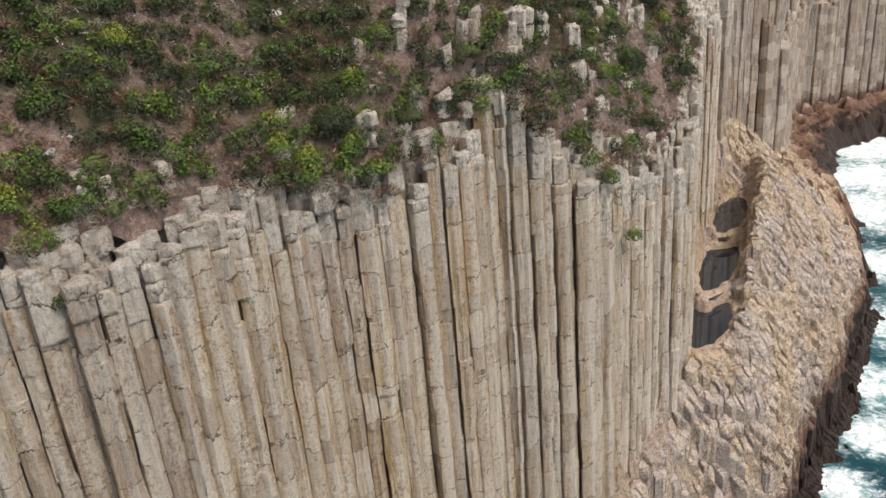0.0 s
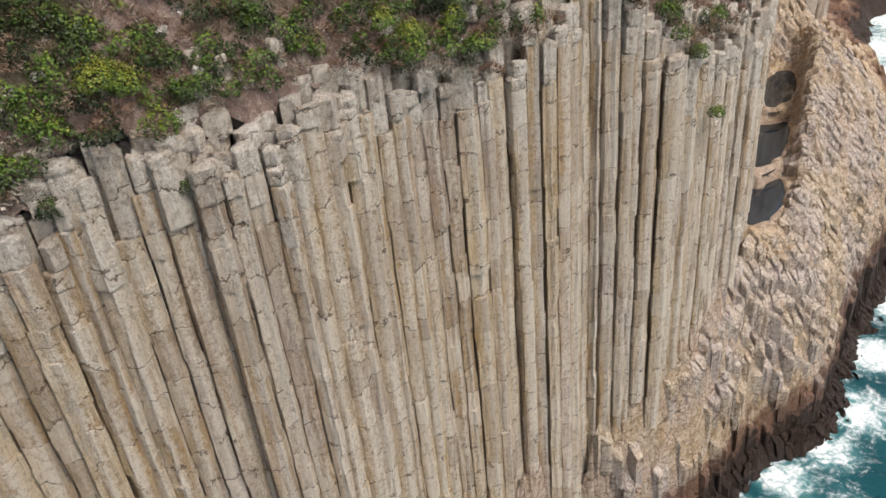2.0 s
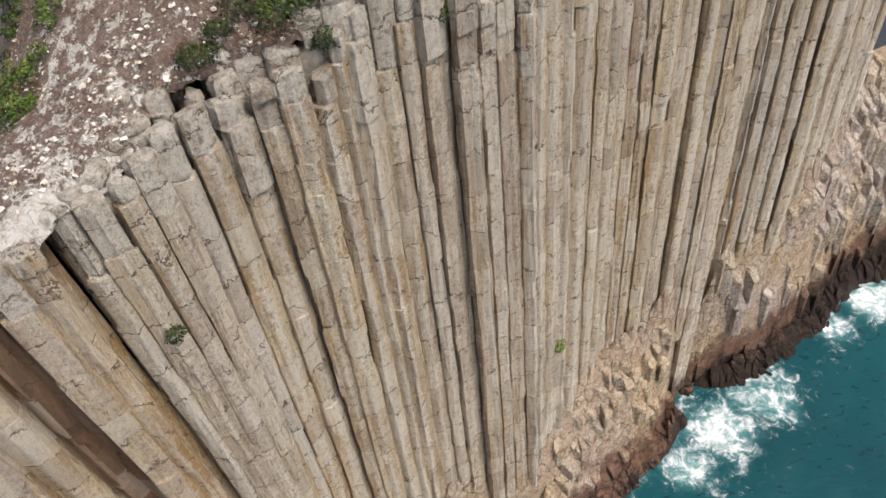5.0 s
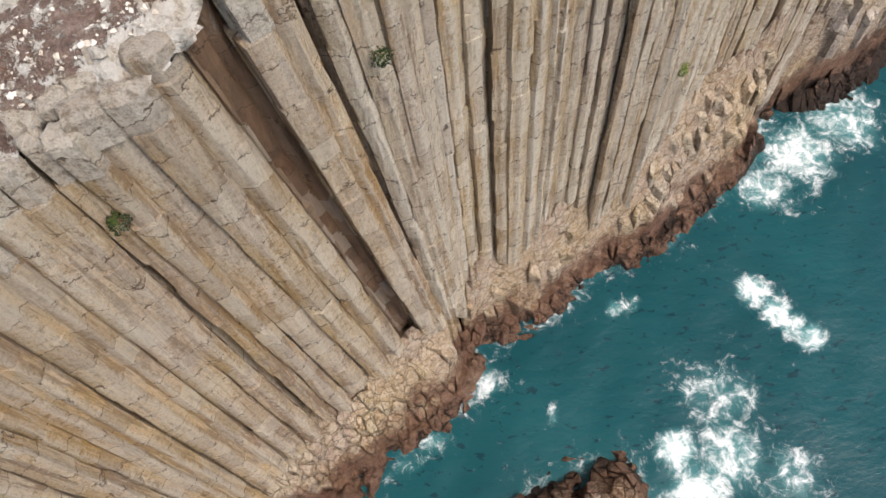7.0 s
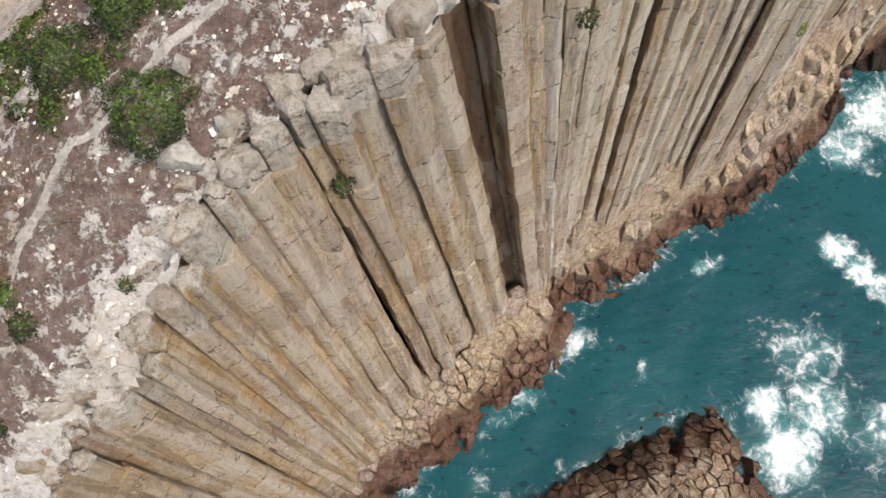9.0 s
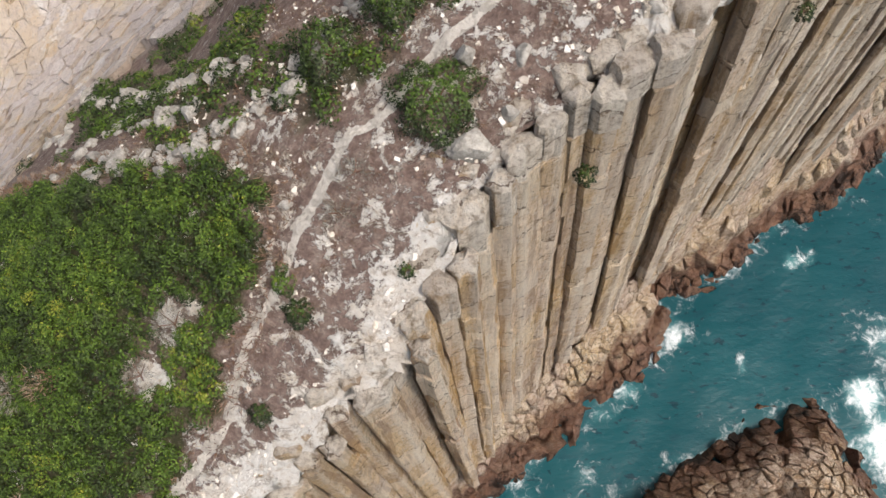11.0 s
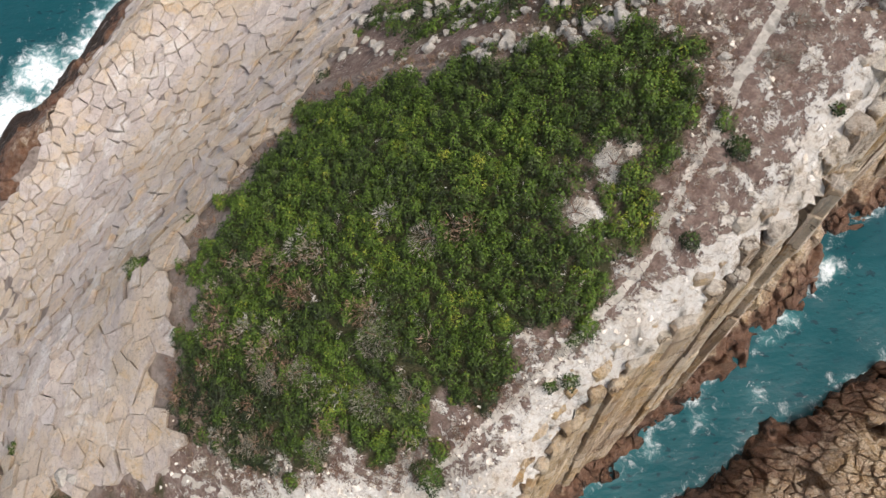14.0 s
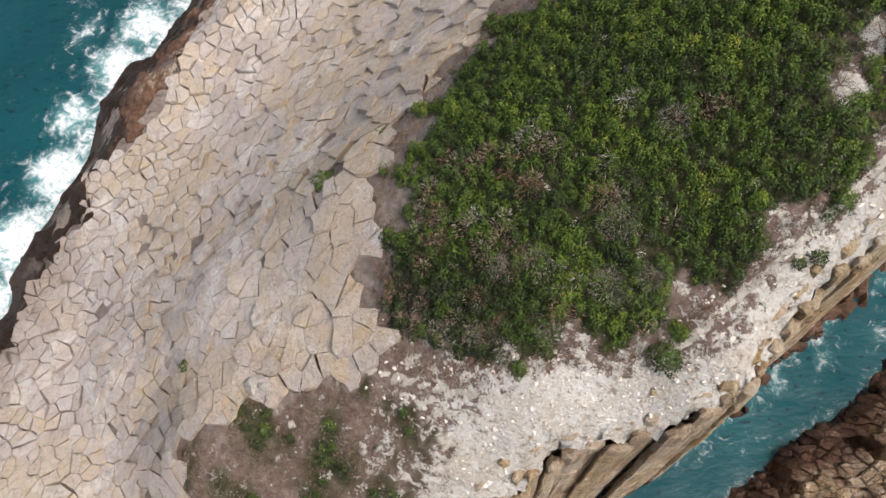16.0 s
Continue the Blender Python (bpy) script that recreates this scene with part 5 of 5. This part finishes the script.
for x, y, r, h, tone in [(-43.2, 15.9, 1.55, 1.2, 0.3), (-46.8, 18.7, 1.4, 1.3, 0.22), (-44.3, 20.2, 1.5, 1.2, 0.3), (-48.3, 10.3, 0.55, 0.5, 0.1), (-50.1, 7.5, 0.45, 0.5, 0.08), (-44.6, 11.2, 0.35, 0.3, 0.2),
                         (-61.3, 0.4, 0.95, 0.7, 0.3), (-55.8, 3.3, 0.4, 0.3, 0.25), (-54.9, 3.4, 0.5, 0.35, 0.2), (-74.5, 16.1, 0.6, 0.5, 0.35), (-78.3, 14.3, 0.95, 0.4, 0.45), (-89, 5.8, 0.6, 0.4, 0.4)]:
    shrub("shrub", "low rounded green shrub on the bare headland", x, y, r, h, tone, group="lone green shrubs")
for x, y, r, h in [(-63.2, 6.3, 1.1, 1.1), (-63.8, 3.8, 1.1, 0.9), (-61.9, 3.8, 0.9, 0.7), (-70, 2.7, 0.75, 0.8), (-66.6, 2.1, 0.8, 0.8), (-68.6, 5.5, 0.9, 0.9), (-67.1, 5.5, 0.8, 0.9), (-60.6, 9.7, 0.9, 1.0),
                   (-52.9, 10.6, 0.8, 0.8), (-46, 14.1, 0.6, 0.5), (-46.7, 13.1, 0.6, 0.45), (-54.5, 9.2, 0.7, 0.5)]:
    shrub("dead_shrub", "leafless grey dead shrub among the scrub", x, y, r, h, 0.8, MAT_DRY, bare=True, group="dead shrubs")
for x, y, r, h, tone in [(-19, 31.3, 1.15, 1.0, 0.95), (-18, 31.6, 0.9, 0.9, 0.85), (-15.8, 32.4, 0.9, 0.7, 0.35), (-4.4, 41.5, 0.9, 0.8, 0.9), (-3.6, 42.4, 0.8, 0.7, 0.7), (-14.9, 39.4, 1.0, 0.8, 0.95),
                         (-5.4, 41.6, 1.4, 1.1, 0.12), (-6.6, 39.6, 1.0, 0.8, 0.85), (-8.0, 39.0, 1.0, 0.8, 0.8), (-24.8, 27.9, 0.7, 0.4, 0.15), (-25.6, 26.9, 0.9, 0.5, 0.15), (15, 59.2, 1.5, 1.4, 0.2), (18.5, 66.3, 1.8, 1.5, 0.15),
                         (19.6, 66.4, 1.0, 0.9, 0.95), (12.1, 54.5, 1.0, 0.9, 0.7)]:
    shrub("shrub", "bushy green shrub at the edge of the columned cliff", x, y, r, h, tone, group="cliff-top shrubs")
for x, y, z, r, tone in [(-10.8, 34.2, 20.2, 0.6, 0.75), (-28.4, 21.7, 38.7, 0.45, 0.1), (-23.6, 27.0, 37.9, 0.5, 0.12), (13.3, 50.1, 39.6, 0.6, 0.65), (11.4, 49.2, 44.2, 0.7, 0.6), (-21.0, 28.0, 47.6, 0.6, 0.12),
                         (-16.4, 30.3, 47, 0.45, 0.2), (-15.2, 31.4, 45.2, 0.35, 0.3), (-38.0, 15.2, 38.7, 0.45, 0.12), (20, 61.3, 37, 0.6, 0.7)]:
    shrub("cliff_plant", "small green plant rooted in a crack of the cliff", x, y, r, r * 1.1, tone, z=z, group="plants in the cliff face")


# ---------------------------------------------------------------- boulders and rubble
def boulder_mesh(name, w, d, h, seed, cuts=16):
    """A weathered block: a ball cut flat by random planes, then roughened."""
    bm = bmesh.new()
    bmesh.ops.create_icosphere(bm, subdivisions=3, radius=1.0)
    rnd = random.Random(seed)
    planes = []
    for _ in range(cuts):
        n = Vector((rnd.uniform(-1, 1), rnd.uniform(-1, 1), rnd.uniform(-0.7, 1))).normalized()
        planes.append((n, rnd.uniform(0.42, 0.78)))
    for v in bm.verts:
        for n, k in planes:
            over = v.co.dot(n) - k
            if over > 0:
                v.co -= n * over * 0.92
        v.co *= 1 + 0.1 * noise.noise(v.co * 2.4 + Vector((seed, 0, 0))) + 0.07 * noise.noise(v.co * 6.0 + Vector((0, seed, 0)))
        v.co = Vector((v.co.x * w, v.co.y * d, v.co.z * h))
    me = bpy.data.meshes.new(name)
    bm.to_mesh(me)
    bm.free()
    me.materials.append(MAT_BOULDER)
    return me


BOULDERS = [boulder_mesh("boulder", 0.75, 0.55, 0.55, k) for k in range(7)]


def boulder(x, y, size, k, tall=1.0, label="pale grey weathered boulder on the headland", group="boulders"):
    ob = new("boulder", BOULDERS[k % len(BOULDERS)])
    z = float(ground_at((x, y))[0])
    ob.matrix_basis = pose(x, y, z + 0.12 * size * tall, 8 * math.sin(k), 8 * math.cos(2 * k), 47 * k) @ Matrix.Diagonal((size, size, size * tall, 1))
    return tagged(ob, label, "boulder", group)


for n, (x, y, size, tall) in enumerate([(-42.3, 14.4, 1.15, 1.2), (-42.2, 17.1, 0.7, 1.8), (-40.4, 16.9, 0.7, 1.0), (-41, 15.2, 0.6, 0.9), (-48.5, 13.7, 0.5, 1.0), (-43.1, 14.7, 0.5, 0.8), (-83.6, 3.1, 1.2, 0.8), (-82.7, 2.9, 0.9, 0.8),
                                        (-76.9, -1.5, 0.55, 1.1), (-75.9, -1.4, 0.5, 1.1), (-81.2, 0.6, 0.6, 1.2), (-36.2, 17.6, 0.6, 0.8), (-57.5, 17.6, 0.8, 0.8)]):
    boulder(x, y, size, n, tall)
bands = [[(-66, 31.5), (-62, 27.1), (-58.9, 25.1), (-56.4, 22.8), (-54.4, 22.4), (-52.3, 21.1), (-50.2, 19.9)], [(-59, 18.9), (-56.4, 18.3), (-54.1, 17.2), (-52.4, 16.9), (-51.1, 17), (-49, 17.7), (-47.6, 18.8), (-45, 21.5)],
         [(-60.5, 21.4), (-57.9, 22.2), (-54.3, 19.4), (-52.4, 19.2)], [(-68, 28), (-64, 25.5), (-61, 19.5)], [(-75, 22), (-72, 20.5), (-69.5, 23), (-67, 25.5)]]
rnd = random.Random(3)
for n, band in enumerate(bands):
    for (x0, y0), (x1, y1) in zip(band, band[1:]):
        for k in range(20 if n < 2 else 12):
            f = (k + rnd.random()) / (20 if n < 2 else 12)
            boulder(x0 + (x1 - x0) * f + rnd.uniform(-0.6, 0.6), y0 + (y1 - y0) * f + rnd.uniform(-0.6, 0.6), rnd.choice((0.2, 0.25, 0.32, 0.4, 0.5, 0.65, 0.8)) * rnd.uniform(0.8, 1.2), rnd.randrange(40), rnd.uniform(0.7, 1.1),
                    "pale grey boulder among the low heath", "heath boulders")


def rubble(name, label, rows):
    """Small broken stones: jittered blocks pressed into the ground. rows: x, y, z, size."""
    n = len(rows)
    cube = np.array([(-1, -1, -1), (1, -1, -1), (1, 1, -1), (-1, 1, -1), (-1, -1, 1), (1, -1, 1), (1, 1, 1), (-1, 1, 1)], float)
    v = cube[None] * rng.uniform(0.2, 1.0, (n, 8, 3)) * rows[:, 3][:, None, None] * rng.uniform(0.5, 1.2, (n, 1, 3))
    for i, j in ((0, 1), (1, 2), (0, 2)):
        a = rng.uniform(0, 2 * math.pi, n)[:, None]
        v[..., i], v[..., j] = v[..., i] * np.cos(a) - v[..., j] * np.sin(a), v[..., i] * np.sin(a) + v[..., j] * np.cos(a)
    v *= np.array((1.0, 1.0, 0.6))
    v += rows[:, None, :3]
    quads = np.array([(0, 3, 2, 1), (4, 5, 6, 7), (0, 1, 5, 4), (1, 2, 6, 5), (2, 3, 7, 6), (3, 0, 4, 7)])
    f = (quads[None] + 8 * np.arange(n)[:, None, None]).reshape(-1, 4)
    return tagged(new(name, mesh_from(name, v.reshape(-1, 3), f, MAT_CHALK)), label, "stones", kind="stuff")


def rim_test(p):
    i = brink_inland(p) + brink_lumps(p)
    s = (p - ORIGIN) @ AXIS
    wide = np.interp(s, (-30, -20, -5, 4, 12, 20, 30), (3.6, 2.6, 1.4, 1.0, 0.8, 3.0, 3.5))
    return (i > 0.6) & (i < wide + 0.3) & (s > -40) & (s < 31) & (wave(p, 1.7, 7.0) > -0.45)


p = scatter((-80, -25, -15, 35), 0.38, 0.48, rim_test)
rubble("rim_rubble", "white broken stones along the cliff's brink", np.column_stack((p, ground_at(p) + 0.02, 0.05 + 0.13 * rng.uniform(0, 1, len(p)) ** 3)))
p = scatter((-60, 0, -18, 40), 0.4, 0.5, lambda p: dry_test(p) & (wave(p, 2.1, 3.0) > -0.3))
rubble("plateau_stones", "small pale stones scattered in the dry grass", np.column_stack((p, ground_at(p) + 0.02, 0.03 + 0.1 * rng.uniform(0, 1, len(p)) ** 2)))
p = scatter((-92, -12, -58, 6), 0.7, 0.5, lambda p: ~inside(TAIL_SCRUB, p) & ~inside(THICKET, p) & (line_near(PATH, p)[0] < 2.5) & (brink_inland(p) > 0.5))
rubble("saddle_stones", "small pale stones about the saddle path", np.column_stack((p, ground_at(p) + 0.02, 0.04 + 0.12 * rng.uniform(0, 1, len(p)) ** 2)))


# ---------------------------------------------------------------- standing stumps on the hillside
def stump(x, y, w, h, k):
    r = random.Random(k)
    poly = [(w * math.cos(a * math.pi / 3 + 0.2 * r.random()) * r.uniform(0.8, 1.1), w * math.sin(a * math.pi / 3) * r.uniform(0.8, 1.1)) for a in range(6)]
    ob = new("rock_stump", piece_mesh("rock_stump", prism(poly, -0.8, 0.7 * h, r, 0.0, 1.2, 0.14, 0.5, 0.04, 3.0), MAT_COLUMN))
    ob.matrix_basis = pose(x, y, float(ground_at((x, y))[0]), 6 * math.sin(k), 6 * math.cos(k), 31 * k)
    return tagged(ob, "pale weathered column stump standing in the scrub", "rock", "column stumps")


for n, (x, y, w, h) in enumerate([(-1.3, 45.6, 0.5, 2.0), (-1.1, 46.2, 0.4, 2.4), (-3.8, 44.8, 0.4, 0.9), (-0.8, 43.8, 0.6, 0.9), (1.1, 45.5, 0.5, 1.0), (0.4, 47.1, 0.5, 1.2), (-3.9, 41.9, 0.5, 1.4), (-3.2, 42.0, 0.5, 1.8), (0.7, 44.1, 0.6, 1.0),
                                  (-14.6, 33.6, 0.4, 0.8), (-12.6, 35.2, 0.4, 0.9), (3.0, 47, 0.5, 1.6), (5.2, 48.6, 0.55, 1.8), (4.4, 49.6, 0.5, 1.5), (6.4, 50.2, 0.6, 2.2), (7.6, 51.5, 0.6, 2.0), (2.2, 46.4, 0.5, 1.3)]):
    stump(x, y, w, h, n)
for n, (x, y) in enumerate([(-15.6, 33.2), (-16.4, 32.6), (-16.9, 33.9), (-22.0, 30.5), (-22.6, 30.1), (-21.2, 31.0)]):
    boulder(x, y, 0.7, n + 3, 0.7, "white rock lying at the edge of the hillside scrub", "cliff-top rocks")
